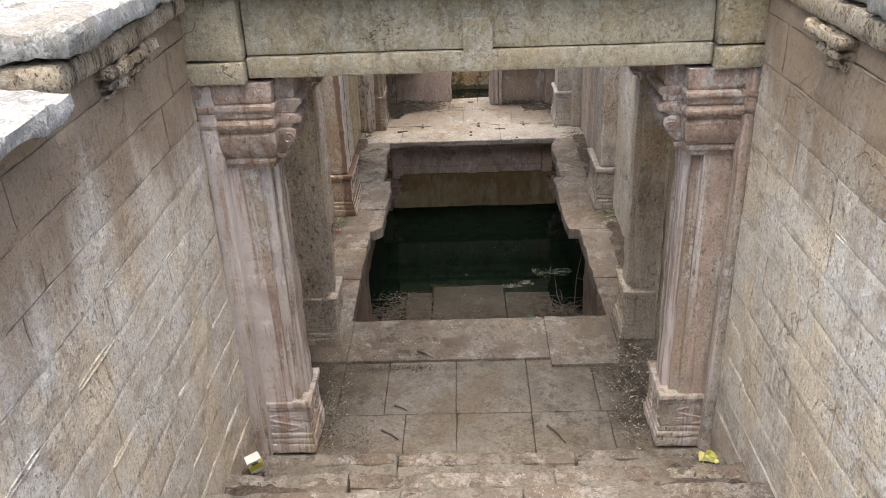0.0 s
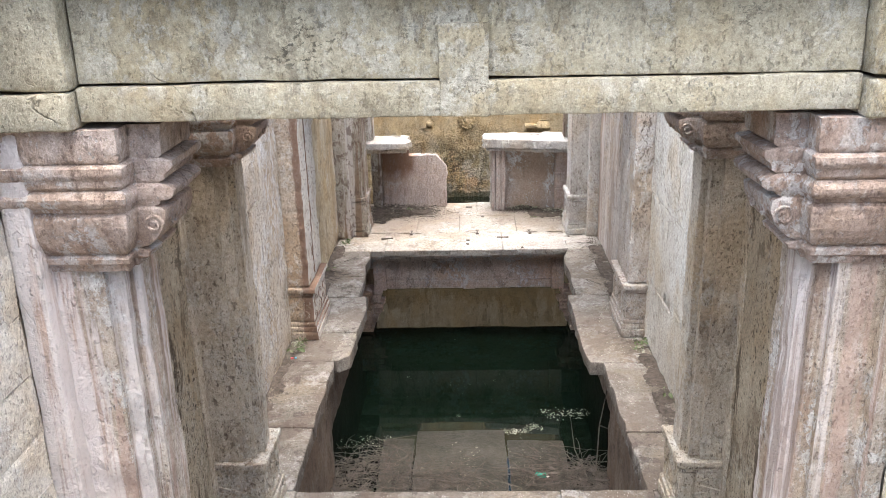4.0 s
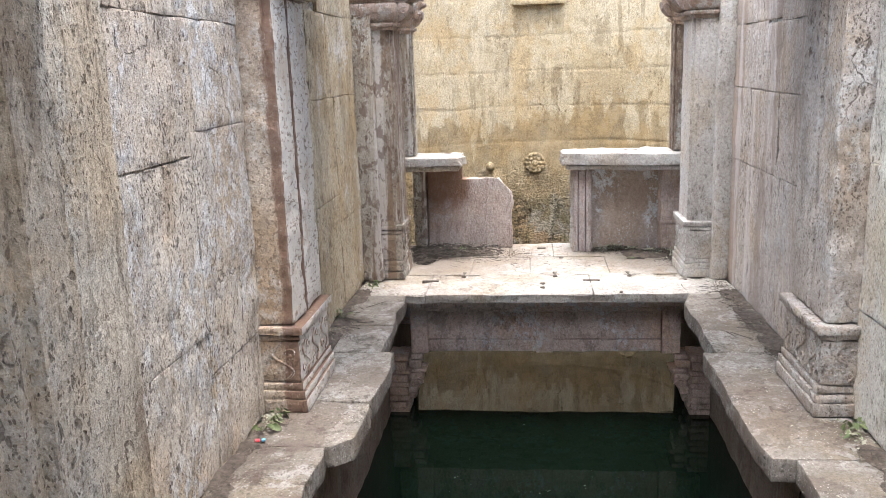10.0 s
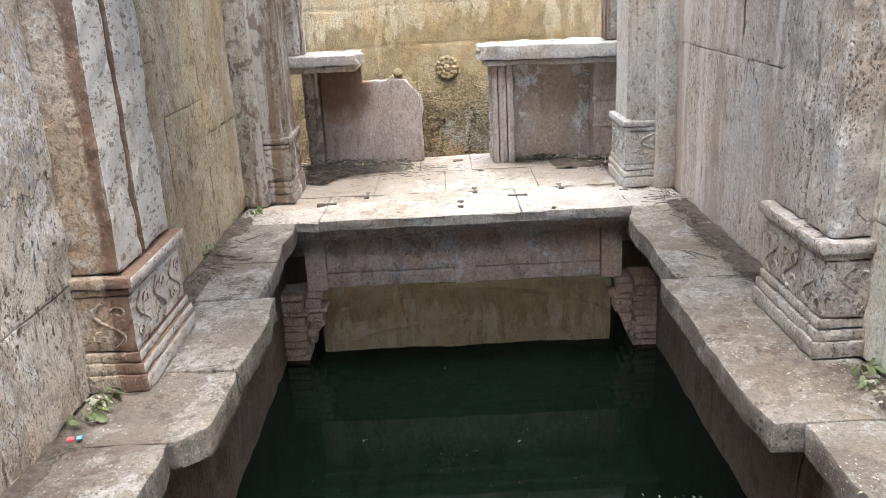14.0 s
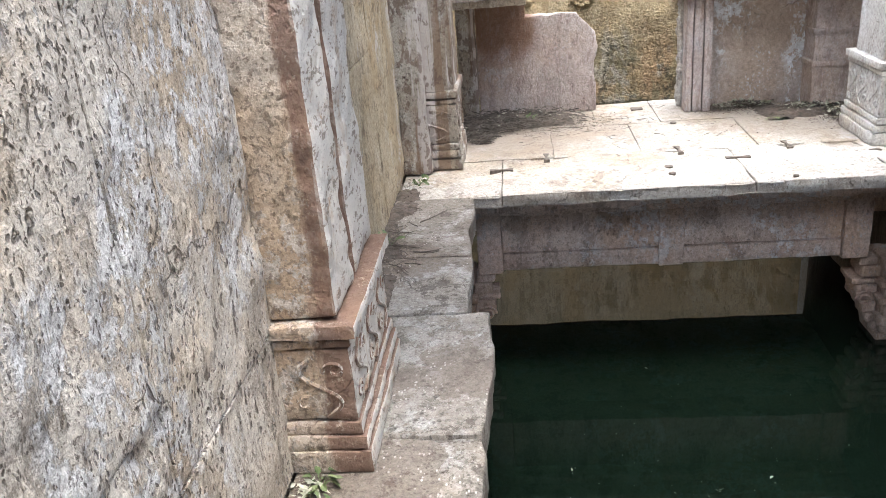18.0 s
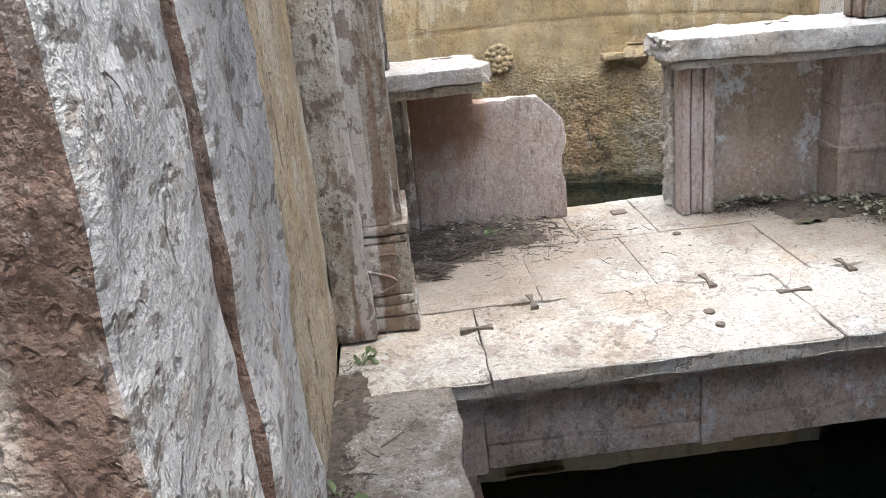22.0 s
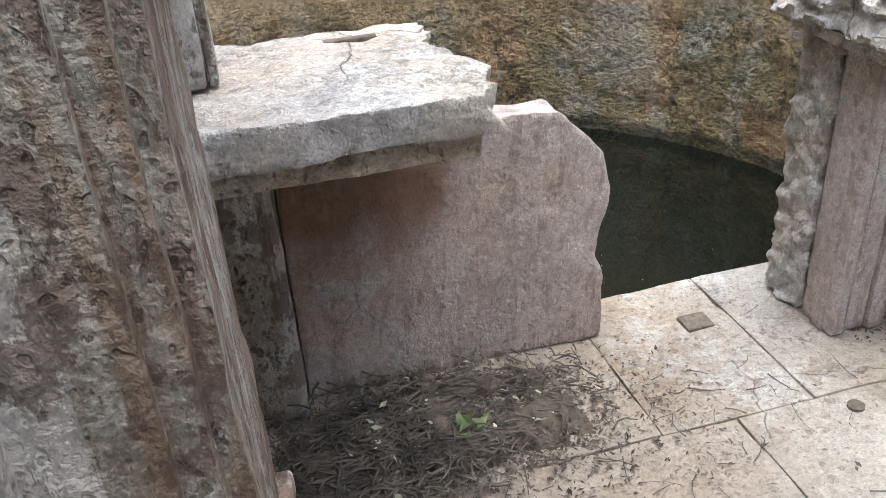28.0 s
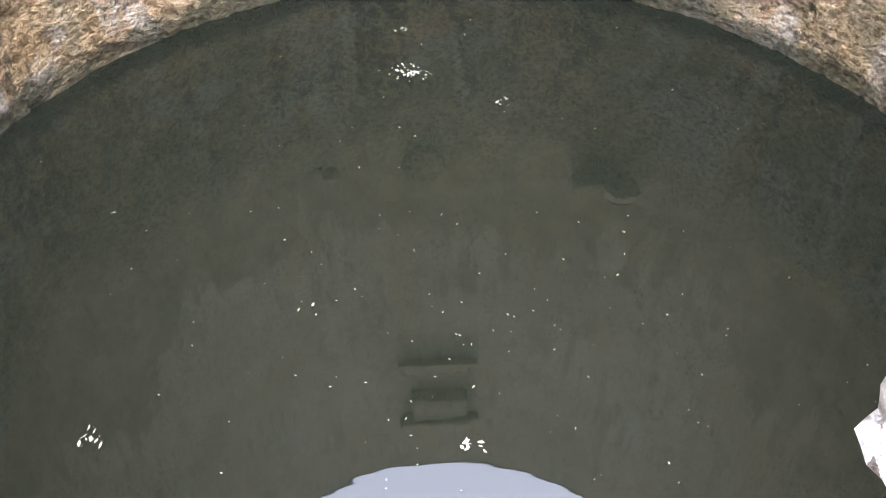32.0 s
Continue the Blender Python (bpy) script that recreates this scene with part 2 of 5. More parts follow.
def well_extra(nt, p, pos, col):
    """Ochre shaft: damp lower zone with a ragged hard edge, run-off streaks of rust, lime and algae, a dark waterline."""
    mul = lambda a, b: math_node(nt, "MULTIPLY", a, b)
    add = lambda a, b: math_node(nt, "ADD", a, b)
    sep = nt.nodes.new("ShaderNodeSeparateXYZ")
    nt.links.new(pos, sep.inputs[0])
    z = sep.outputs["Z"]
    edge = add(z, mul(noise_tex(nt, stretched(nt, p, 1.5, 1.5, 0.45), 1.5, 9, 0.62, 0.3), -3.4))
    low = ramp(nt, edge, -0.66, -0.76)
    mott = ramp(nt, noise_tex(nt, p, 4.5, 10, 0.72), 0.42, 0.60, True)
    col = blend(nt, mul(low, 0.55), col, blend(nt, mott, (0.17, 0.115, 0.045), (0.36, 0.25, 0.115)))
    deep = ramp(nt, add(z, mul(noise_tex(nt, p, 1.3, 6, 0.6), -1.6)), -0.60, -1.20, True)
    patch = lambda off, freq, tall, lo, hi: mul(ramp(nt, noise_tex(nt, stretched(nt, p, freq, freq, freq * tall, off), 1.0, 8, 0.6, 0.3), lo, hi, True), deep)
    col = blend(nt, mul(patch((1, 4, 0), 1.5, 0.45, 0.48, 0.58), 0.65), col, (0.42, 0.28, 0.17))
    col = blend(nt, mul(patch((8, 2, 5), 1.3, 0.6, 0.49, 0.57), 0.8), col, (0.235, 0.21, 0.13))
    col = blend(nt, mul(patch((5, 6, 1), 1.8, 0.8, 0.51, 0.58), 0.85), col, (0.36, 0.335, 0.28))
    col = blend(nt, mul(patch((3, 9, 2), 3.6, 0.18, 0.55, 0.62), 0.60), col, (0.44, 0.40, 0.32))
    black = mul(patch((12, 7, 3), 2.4, 0.4, 0.54, 0.60), ramp(nt, noise_tex(nt, p, 13, 8, 0.75), 0.46, 0.53))
    col = blend(nt, mul(black, 0.75), col, (0.05, 0.048, 0.032))
    line = ramp(nt, add(z, mul(noise_tex(nt, p, 4, 6, 0.7), -0.30)), -1.07, -1.11)
    return blend(nt, mul(line, 0.8), col, (0.05, 0.052, 0.03))


def pillar_extra(nt, p, pos, col):
    """Grey-white lichen on the faces towards the passage; sandy ends with a ragged dark-brown band beside the arris."""
    mul = lambda a, b: math_node(nt, "MULTIPLY", a, b)
    geo = nt.nodes.new("ShaderNodeNewGeometry")
    sep = nt.nodes.new("ShaderNodeSeparateXYZ")
    nt.links.new(geo.outputs["True Normal"], sep.inputs[0])
    face = ramp(nt, math_node(nt, "ABSOLUTE", sep.outputs["X"]), 0.35, 0.8)
    end = math_node(nt, "SUBTRACT", 1.0, face)
    f = ramp(nt, noise_tex(nt, stretched(nt, p, 1, 0.5, 0.6, (7, 1, 4)), 22, 11, 0.78), 0.36, 0.46)
    col = blend(nt, mul(mul(face, f), 0.8), col, (0.70, 0.675, 0.625))
    dot = ramp(nt, noise_tex(nt, stretched(nt, p, 1, 0.45, 1, (3, 3, 8)), 52, 5, 0.62), 0.565, 0.60)
    col = blend(nt, mul(dot, 0.75), col, (0.21, 0.165, 0.125))
    ochre = ramp(nt, noise_tex(nt, stretched(nt, p, 1, 1, 0.5, (9, 5, 2)), 6, 9, 0.7), 0.54, 0.60, True)
    col = blend(nt, mul(mul(face, ochre), 0.5), col, (0.50, 0.40, 0.29))
    place = nt.nodes.new("ShaderNodeSeparateXYZ")
    nt.links.new(pos, place.inputs[0])
    off = math_node(nt, "ABSOLUTE", math_node(nt, "SUBTRACT", place.outputs["X"], 0.0525))
    rag = math_node(nt, "ADD", off, mul(noise_tex(nt, stretched(nt, p, 6, 6, 1.2, (1, 2, 0)), 1.0, 11, 0.72), -0.16))
    crust = mul(ramp(nt, rag, 1.258, 1.240), ramp(nt, noise_tex(nt, p, 30, 8, 0.72), 0.32, 0.44))
    return blend(nt, mul(mul(crust, end), 0.85), col, (0.17, 0.10, 0.07))


def bands(nt, p, col, rows):
    """Upright run-off bands: rows of (offset, width frequency, low, high, share, colour)."""
    for off, freq, lo, hi, k, c in rows:
        v = stretched(nt, p, freq, freq, 0.35, (off, off * 1.3, off * 0.2))
        m = ramp(nt, noise_tex(nt, v, 1.0, 9, 0.62, 0.2), lo, hi, True)
        col = blend(nt, math_node(nt, "MULTIPLY", m, k), col, c)
    return col


def front_extra(nt, p, pos, col):
    """Pink, lilac-white and brown run-off on the fluted pillars."""
    return bands(nt, p, col, ((2, 9, 0.50, 0.56, 0.5, (0.52, 0.37, 0.31)), (5, 7, 0.48, 0.55, 0.75, (0.72, 0.675, 0.65)), (9, 12, 0.55, 0.60, 0.5, (0.24, 0.155, 0.11))))


def rear_extra(nt, p, pos, col):
    """Brown crust with ragged edges over grey stone."""
    col = bands(nt, p, col, ((4, 6, 0.48, 0.54, 0.7, (0.22, 0.15, 0.105)), (7, 8, 0.53, 0.58, 0.6, (0.60, 0.575, 0.56))))
    blot = ramp(nt, noise_tex(nt, stretched(nt, p, 1, 1, 0.6, (6, 2, 9)), 13, 9, 0.7), 0.53, 0.56)
    return blend(nt, math_node(nt, "MULTIPLY", blot, 0.65), col, (0.13, 0.085, 0.065))


def run_extra(nt, p, pos, col):
    """Broad pale-brown run-off bands on the lilac-white wall."""
    return bands(nt, p, col, ((3, 2.6, 0.51, 0.57, 0.6, (0.36, 0.285, 0.235)), (8, 5.0, 0.53, 0.58, 0.5, (0.34, 0.26, 0.20)), (5, 3.4, 0.52, 0.60, 0.5, (0.72, 0.69, 0.68))))


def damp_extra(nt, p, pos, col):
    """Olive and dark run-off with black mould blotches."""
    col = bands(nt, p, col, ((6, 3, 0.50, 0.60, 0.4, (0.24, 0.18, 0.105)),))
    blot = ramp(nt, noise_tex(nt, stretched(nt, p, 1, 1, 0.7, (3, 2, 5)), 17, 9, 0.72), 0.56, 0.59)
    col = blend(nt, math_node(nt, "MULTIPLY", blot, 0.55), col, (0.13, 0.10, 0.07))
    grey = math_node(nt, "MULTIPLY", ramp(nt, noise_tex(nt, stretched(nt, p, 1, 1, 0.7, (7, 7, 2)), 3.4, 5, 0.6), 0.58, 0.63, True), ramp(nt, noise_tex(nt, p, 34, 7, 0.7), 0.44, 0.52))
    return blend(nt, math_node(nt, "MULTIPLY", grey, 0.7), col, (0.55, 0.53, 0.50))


def panel_extra(nt, p, pos, col):
    """Brown drip stain under the seat slabs, flaking chisel rows."""
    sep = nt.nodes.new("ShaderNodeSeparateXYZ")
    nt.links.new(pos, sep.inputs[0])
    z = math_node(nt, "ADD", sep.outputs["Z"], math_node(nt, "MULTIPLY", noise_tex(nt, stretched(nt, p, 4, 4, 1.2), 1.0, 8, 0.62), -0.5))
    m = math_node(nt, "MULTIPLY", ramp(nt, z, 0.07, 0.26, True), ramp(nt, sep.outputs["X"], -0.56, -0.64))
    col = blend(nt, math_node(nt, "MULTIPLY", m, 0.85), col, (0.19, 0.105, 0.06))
    turn = nt.nodes.new("ShaderNodeMapping")
    turn.inputs["Rotation"].default_value, turn.inputs["Scale"].default_value = (0, radians(28), 0), (34, 12, 9)
    nt.links.new(p, turn.inputs["Vector"])
    flake = ramp(nt, noise_tex(nt, turn.outputs[0], 1.0, 5, 0.6), 0.57, 0.60)
    return blend(nt, math_node(nt, "MULTIPLY", flake, 0.5), col, (0.27, 0.20, 0.175))


def lintel_extra(nt, p, pos, col):
    """Black lichen specks gathered in clouds."""
    g = ramp(nt, noise_tex(nt, stretched(nt, p, 1, 1, 1.4, (2, 2, 7)), 1.5, 5, 0.62), 0.50, 0.64, True)
    k = ramp(nt, noise_tex(nt, stretched(nt, p, 0.6, 1, 1, (4, 1, 1)), 60, 6, 0.72), 0.54, 0.58)
    return blend(nt, math_node(nt, "MULTIPLY", math_node(nt, "MULTIPLY", g, k), 0.8), col, (0.06, 0.055, 0.04))


def speck_extra(nt, p, pos, col):
    """Pale pebbles set in the coarse ledge stone."""
    v = nt.nodes.new("ShaderNodeTexVoronoi")
    v.inputs["Scale"].default_value = 62
    nt.links.new(stretched(nt, p, 1, 0.6, 1), v.inputs["Vector"])
    g = ramp(nt, noise_tex(nt, p, 5, 4, 0.6), 0.46, 0.60, True)
    k = math_node(nt, "MULTIPLY", ramp(nt, v.outputs["Distance"], 0.24, 0.16), g)
    damp = ramp(nt, noise_tex(nt, stretched(nt, p, 1, 0.8, 1, (2, 6, 0)), 3.2, 11, 0.62, 0.2), 0.505, 0.515)
    col = blend(nt, math_node(nt, "MULTIPLY", damp, 0.5), col, (0.12, 0.09, 0.07))
    return blend(nt, math_node(nt, "MULTIPLY", k, 0.6), col, (0.52, 0.49, 0.45))


WALL = stone("wall_stone", (0.67, 0.55, 0.43), (0.75, 0.66, 0.56), (0.21, 0.15, 0.105), (0.79, 0.75, 0.73), 0.5, 0.9, 1.0, 0.6, 0.0, 0.35)
def stair_extra(nt, p, pos, col):
    """Brown seepage under the coping, running down in ragged tongues."""
    sep = nt.nodes.new("ShaderNodeSeparateXYZ")
    nt.links.new(pos, sep.inputs[0])
    z = math_node(nt, "ADD", sep.outputs["Z"], math_node(nt, "MULTIPLY", noise_tex(nt, stretched(nt, p, 2.2, 2.2, 0.5), 1.0, 9, 0.66, 0.2), -1.7))
    m = ramp(nt, z, 1.05, 1.62, True)
    col = blend(nt, math_node(nt, "MULTIPLY", m, 0.8), col, (0.25, 0.175, 0.105))
    foot = ramp(nt, math_node(nt, "ADD", sep.outputs["Z"], math_node(nt, "MULTIPLY", noise_tex(nt, p, 3.2, 10, 0.7), 2.0)), 1.55, 1.1, True)
    col = blend(nt, math_node(nt, "MULTIPLY", foot, 0.55), col, (0.30, 0.235, 0.185))
    k = ramp(nt, noise_tex(nt, stretched(nt, p, 1, 0.5, 1.2, (4, 4, 1)), 9, 9, 0.72), 0.56, 0.59)
    return blend(nt, math_node(nt, "MULTIPLY", k, 0.4), col, (0.30, 0.225, 0.165))


WALL_S = stone("stair_wall_stone", (0.80, 0.715, 0.60), (0.86, 0.805, 0.72), (0.24, 0.17, 0.12), (0.86, 0.83, 0.79), 0.3, 0.7, 0.6, 0.5, 1.7, 0.8, stair_extra)
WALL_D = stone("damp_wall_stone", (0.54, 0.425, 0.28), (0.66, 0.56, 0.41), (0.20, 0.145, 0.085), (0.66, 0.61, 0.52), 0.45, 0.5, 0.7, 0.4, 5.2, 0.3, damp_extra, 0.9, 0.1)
WALL_R = stone("wall_stone_pale", (0.63, 0.565, 0.485), (0.74, 0.69, 0.625), (0.27, 0.215, 0.165), (0.74, 0.73, 0.70), 0.45, 0.5, 0.85, 0.45, 3.1, 0.35)
WALL_RR = stone("wall_stone_lilac", (0.65, 0.55, 0.475), (0.73, 0.645, 0.58), (0.27, 0.205, 0.165), (0.76, 0.73, 0.71), 0.35, 0.5, 0.85, 0.5, 4.4, 0.3, run_extra)
PILLAR = stone("pillar_stone", (0.50, 0.37, 0.265), (0.61, 0.50, 0.395), (0.19, 0.12, 0.085), (0.70, 0.68, 0.65), 0.25, 0.5, 0.5, 0.6, 7.3, 0.2, pillar_extra)
PILLAR_M = stone("lilac_pillar_stone", (0.52, 0.435, 0.365), (0.62, 0.545, 0.485), (0.22, 0.15, 0.11), (0.70, 0.68, 0.66), 0.4, 0.6, 0.9, 0.6, 8.1, 0.4)
PILLAR_A = stone("front_pillar_stone", (0.53, 0.425, 0.335), (0.66, 0.575, 0.48), (0.20, 0.125, 0.09), (0.76, 0.73, 0.69), 0.5, 0.9, 0.7, 0.6, 9.7, 0.9, front_extra)
PILLAR_B = stone("tan_pillar_stone", (0.60, 0.50, 0.385), (0.71, 0.625, 0.51), (0.20, 0.135, 0.09), (0.74, 0.70, 0.63), 0.5, 0.5, 0.8, 0.6, 10.4, 1.0)
# Brown stone; its dark tone also stands in for shade under roof and coping.
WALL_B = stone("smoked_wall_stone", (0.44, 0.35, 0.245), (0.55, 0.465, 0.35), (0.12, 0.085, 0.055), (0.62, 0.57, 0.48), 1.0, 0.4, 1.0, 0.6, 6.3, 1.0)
PILLAR_C = stone("rear_pillar_stone", (0.42, 0.36, 0.295), (0.55, 0.50, 0.435), (0.16, 0.105, 0.08), (0.72, 0.70, 0.65), 0.5, 0.7, 0.8, 0.6, 12.9, 0.5, rear_extra)
PILLAR_P = stone("bleached_pillar_stone", (0.64, 0.585, 0.535), (0.75, 0.71, 0.675), (0.30, 0.225, 0.175), (0.78, 0.76, 0.74), 0.4, 0.6, 0.7, 0.5, 13.7, 0.4)
BRACKET = stone("bracket_stone", (0.47, 0.35, 0.285), (0.58, 0.475, 0.41), (0.17, 0.105, 0.08), (0.70, 0.67, 0.64), 0.5, 0.75, 0.4, 0.5, 11.0)
LINTEL = stone("lintel_stone", (0.47, 0.40, 0.275), (0.56, 0.495, 0.365), (0.15, 0.12, 0.08), (0.64, 0.60, 0.52), 0.6, 0.5, 0.5, 0.45, 14.0, 0.6, lintel_extra)
FLOOR = stone("floor_stone", (0.175, 0.148, 0.12), (0.26, 0.225, 0.19), (0.075, 0.068, 0.055), (0.40, 0.38, 0.355), 0.7, 0.3, 0.5, 0.4, 17.0, 0.2, None, 0.9, 0.2)
LEDGE = stone("ledge_stone", (0.26, 0.222, 0.187), (0.345, 0.303, 0.262), (0.085, 0.065, 0.05), (0.50, 0.47, 0.44), 0.9, 0.6, 0.6, 0.5, 21.0, 0.3, speck_extra, 0.9, 0.2)
def dust_extra(nt, p, pos, col):
    """Brown dust trodden into the platform round the litter heaps."""
    for c in ((-0.75, 11.5, 0), (1.15, 11.45, 0)):
        v = nt.nodes.new("ShaderNodeVectorMath")
        v.operation = "DISTANCE"
        nt.links.new(pos, v.inputs[0])
        v.inputs[1].default_value = c
        d = math_node(nt, "ADD", v.outputs["Value"], math_node(nt, "MULTIPLY", noise_tex(nt, p, 2.6, 9, 0.68), -0.7))
        col = blend(nt, math_node(nt, "MULTIPLY", ramp(nt, d, 0.72, 0.22, True), 0.6), col, (0.20, 0.155, 0.115))
    return col


PLATFORM = stone("platform_stone", (0.47, 0.41, 0.355), (0.60, 0.55, 0.495), (0.19, 0.14, 0.105), (0.68, 0.66, 0.63), 0.6, 0.7, 0.6, 0.45, 25.0, 0.2, dust_extra, 0.9, 0.25)
PANEL_LIME = stone("limed_panel_stone", (0.46, 0.37, 0.32), (0.57, 0.49, 0.44), (0.20, 0.15, 0.12), (0.76, 0.76, 0.77), 0.3, 1.25, 0.2, 0.4, 31.0)
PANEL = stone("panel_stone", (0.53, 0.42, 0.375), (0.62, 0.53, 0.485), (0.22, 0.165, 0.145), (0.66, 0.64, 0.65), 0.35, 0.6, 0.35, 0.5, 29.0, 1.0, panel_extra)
CAP = stone("cap_stone", (0.60, 0.545, 0.505), (0.69, 0.65, 0.615), (0.28, 0.22, 0.19), (0.77, 0.75, 0.72), 0.2, 0.5, 0.25, 0.8, 33.0, 0.3)
BEAM = stone("beam_stone", (0.67, 0.485, 0.385), (0.76, 0.61, 0.52), (0.19, 0.135, 0.105), (0.76, 0.74, 0.74), 0.6, 0.8, 0.5, 0.5, 37.0, 0.9)
WELL = stone("well_stone", (0.60, 0.465, 0.285), (0.72, 0.605, 0.425), (0.23, 0.16, 0.085), (0.66, 0.60, 0.48), 0.5, 0.4, 0.6, 0.9, 41.0, 1.0, well_extra, 0.9, 0.2, 3.0)
COPING = stone("coping_slate", (0.38, 0.365, 0.345), (0.54, 0.53, 0.51), (0.13, 0.115, 0.09), (0.70, 0.69, 0.68), 0.55, 0.8, 0.5, 0.8, 45.0, 0.2)
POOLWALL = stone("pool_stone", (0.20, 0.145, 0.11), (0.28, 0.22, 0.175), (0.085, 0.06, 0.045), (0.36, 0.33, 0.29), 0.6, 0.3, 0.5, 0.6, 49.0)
EARTH = plain("dry_earth", (0.23, 0.17, 0.11), (0.34, 0.27, 0.19), 3, 0.95, 0.8)
TWIG = plain("dry_twig", (0.035, 0.028, 0.023), (0.13, 0.11, 0.09), 12, 0.9)
LITTER = plain("dead_leaf", (0.045, 0.035, 0.027), (0.20, 0.17, 0.13), 9, 0.85)
PALE_LEAF = plain("pale_leaf", (0.24, 0.25, 0.17), (0.44, 0.42, 0.34), 14, 0.8)
GREEN = plain("weed_leaf", (0.07, 0.105, 0.035), (0.16, 0.19, 0.08), 18, 0.6)
# Dark inlay colour standing in for the shade inside sockets, slots and holes.
SOCKET = plain("cramp_socket_grime", (0.07, 0.058, 0.047), (0.17, 0.14, 0.115), 40, 0.95)
PLASTIC_Y = plain("yellow_wrapper", (0.55, 0.52, 0.12), (0.62, 0.60, 0.30), 25, 0.35)
CARD = plain("white_carton", (0.66, 0.68, 0.62), (0.74, 0.74, 0.70), 25, 0.5)
CARD_Y = plain("yellow_print", (0.62, 0.58, 0.08), (0.70, 0.64, 0.14), 25, 0.5)
SOIL = plain("dark_soil", (0.045, 0.036, 0.028), (0.12, 0.096, 0.076), 34, 0.97, 0.9)
WET = stone("wet_stone", (0.045, 0.040, 0.030), (0.085, 0.075, 0.057), (0.02, 0.018, 0.013), (0.13, 0.12, 0.10), 0.6, 0.4, 0.5, 0.4, 53.0, 0.2, None, 0.5)
BOTTLE = plain("green_plastic", (0.02, 0.22, 0.16), (0.05, 0.30, 0.20), 20, 0.25)
RED = plain("red_plastic", (0.62, 0.06, 0.08), (0.70, 0.10, 0.12), 25, 0.4)
BLUE = plain("blue_plastic", (0.10, 0.34, 0.52), (0.16, 0.42, 0.60), 25, 0.4)


def water_mat(name, deep, pale, ior):
    m, nt, bsdf, pos = start_mat(name)
    n = noise_tex(nt, pos, 0.5, 4, 0.6)
    nt.links.new(blend(nt, ramp(nt, n, 0.35, 0.65), deep, pale), bsdf.inputs["Base Color"])
    bsdf.inputs["Roughness"].default_value, bsdf.inputs["IOR"].default_value = 0.02, ior
    b = nt.nodes.new("ShaderNodeBump")
    b.inputs["Strength"].default_value, b.inputs["Distance"].default_value = 0.05, 0.01
    nt.links.new(noise_tex(nt, stretched(nt, pos, 1, 2.5, 1), 3.0, 2, 0.5), b.inputs["Height"])
    nt.links.new(b.outputs[0], bsdf.inputs["Normal"])
    return m


WATER = water_mat("green_water", (0.0038, 0.0076, 0.0048), (0.0054, 0.0104, 0.0066), 1.40)
WELL_WATER = water_mat("olive_water", (0.0058, 0.0076, 0.0052), (0.0072, 0.0090, 0.0064), 1.43)


# ---- mesh tools ----
def lattice(i, seed):
    h = (i[..., 0] * 374761393 + i[..., 1] * 668265263 + i[..., 2] * 2147483647 + seed * 1274126177) & 0xFFFFFFFF
    h = ((h ^ (h >> 13)) * 1274126177) & 0xFFFFFFFF
    return ((h ^ (h >> 16)) & 0xFFFF) / 32767.5 - 1.0


def vnoise(p, seed=0):
    i = np.floor(p).astype(np.int64)
    f = p - i
    f = f * f * (3 - 2 * f)
    out = 0
    for a in (0, 1):
        for b in (0, 1):
            for c in (0, 1):
                w = (f[:, 0] if a else 1 - f[:, 0]) * (f[:, 1] if b else 1 - f[:, 1]) * (f[:, 2] if c else 1 - f[:, 2])
                out = out + w * lattice(i + np.array([a, b, c]), seed)
    return out


def fbm(p, freq, octaves=4, seed=0):
    out, amp = 0, 1.0
    for o in range(octaves):
        out = out + amp * vnoise(p * freq + 17.3 * o, seed + o)
        freq, amp = freq * 2.03, amp * 0.55
    return out


def axis_cuts(a, b, r, res):
    n = max(1, math.ceil((b - a - 2 * r) / res))
    return np.concatenate(([a], np.linspace(a + r, b - r, n + 1), [b]))


def block(x0, x1, y0, y1, z0, z1, res=0.06, r=0.01, amp=0.004, freq=9.0, seed=0, shape=None):
    """A stone block: worn round edges and uneven faces, as (vertices, faces)."""
    r = min(r, (x1 - x0) * 0.3, (y1 - y0) * 0.3, (z1 - z0) * 0.3)
    cuts = [axis_cuts(*ab, r, res) for ab in ((x0, x1), (y0, y1), (z0, z1))]
    vs, fs, base = [], [], 0
    for ax in range(3):
        u, v = [(1, 2), (2, 0), (0, 1)][ax]
        gu, gv = np.meshgrid(cuts[u], cuts[v], indexing="ij")
        nu, nv = gu.shape
        idx = np.arange(nu * nv).reshape(nu, nv)
        quad = np.stack([idx[:-1, :-1], idx[1:, :-1], idx[1:, 1:], idx[:-1, 1:]], -1).reshape(-1, 4)
        for side in (0, -1):
            pts = np.empty((nu * nv, 3))
            pts[:, u], pts[:, v], pts[:, ax] = gu.ravel(), gv.ravel(), cuts[ax][side]
            vs.append(pts)
            fs.append((quad if side else quad[:, ::-1]) + base)
            base += nu * nv
    vs, fs = np.concatenate(vs), np.concatenate(fs)
    _, first, inv = np.unique(np.round(vs, 6), axis=0, return_index=True, return_inverse=True)
    vs, fs = vs[first], inv.reshape(-1)[fs]
    lo, hi = np.array([x0 + r, y0 + r, z0 + r]), np.array([x1 - r, y1 - r, z1 - r])
    q = np.clip(vs, lo, hi)
    d = vs - q
    d /= np.maximum(np.linalg.norm(d, axis=1), 1e-9)[:, None]
    vs = q + d * r
    if amp:
        vs = vs + d * (amp * (fbm(vs, freq, 4, seed) - 0.25))[:, None]
    if shape is not None:
        vs = shape(vs)
    return vs, fs


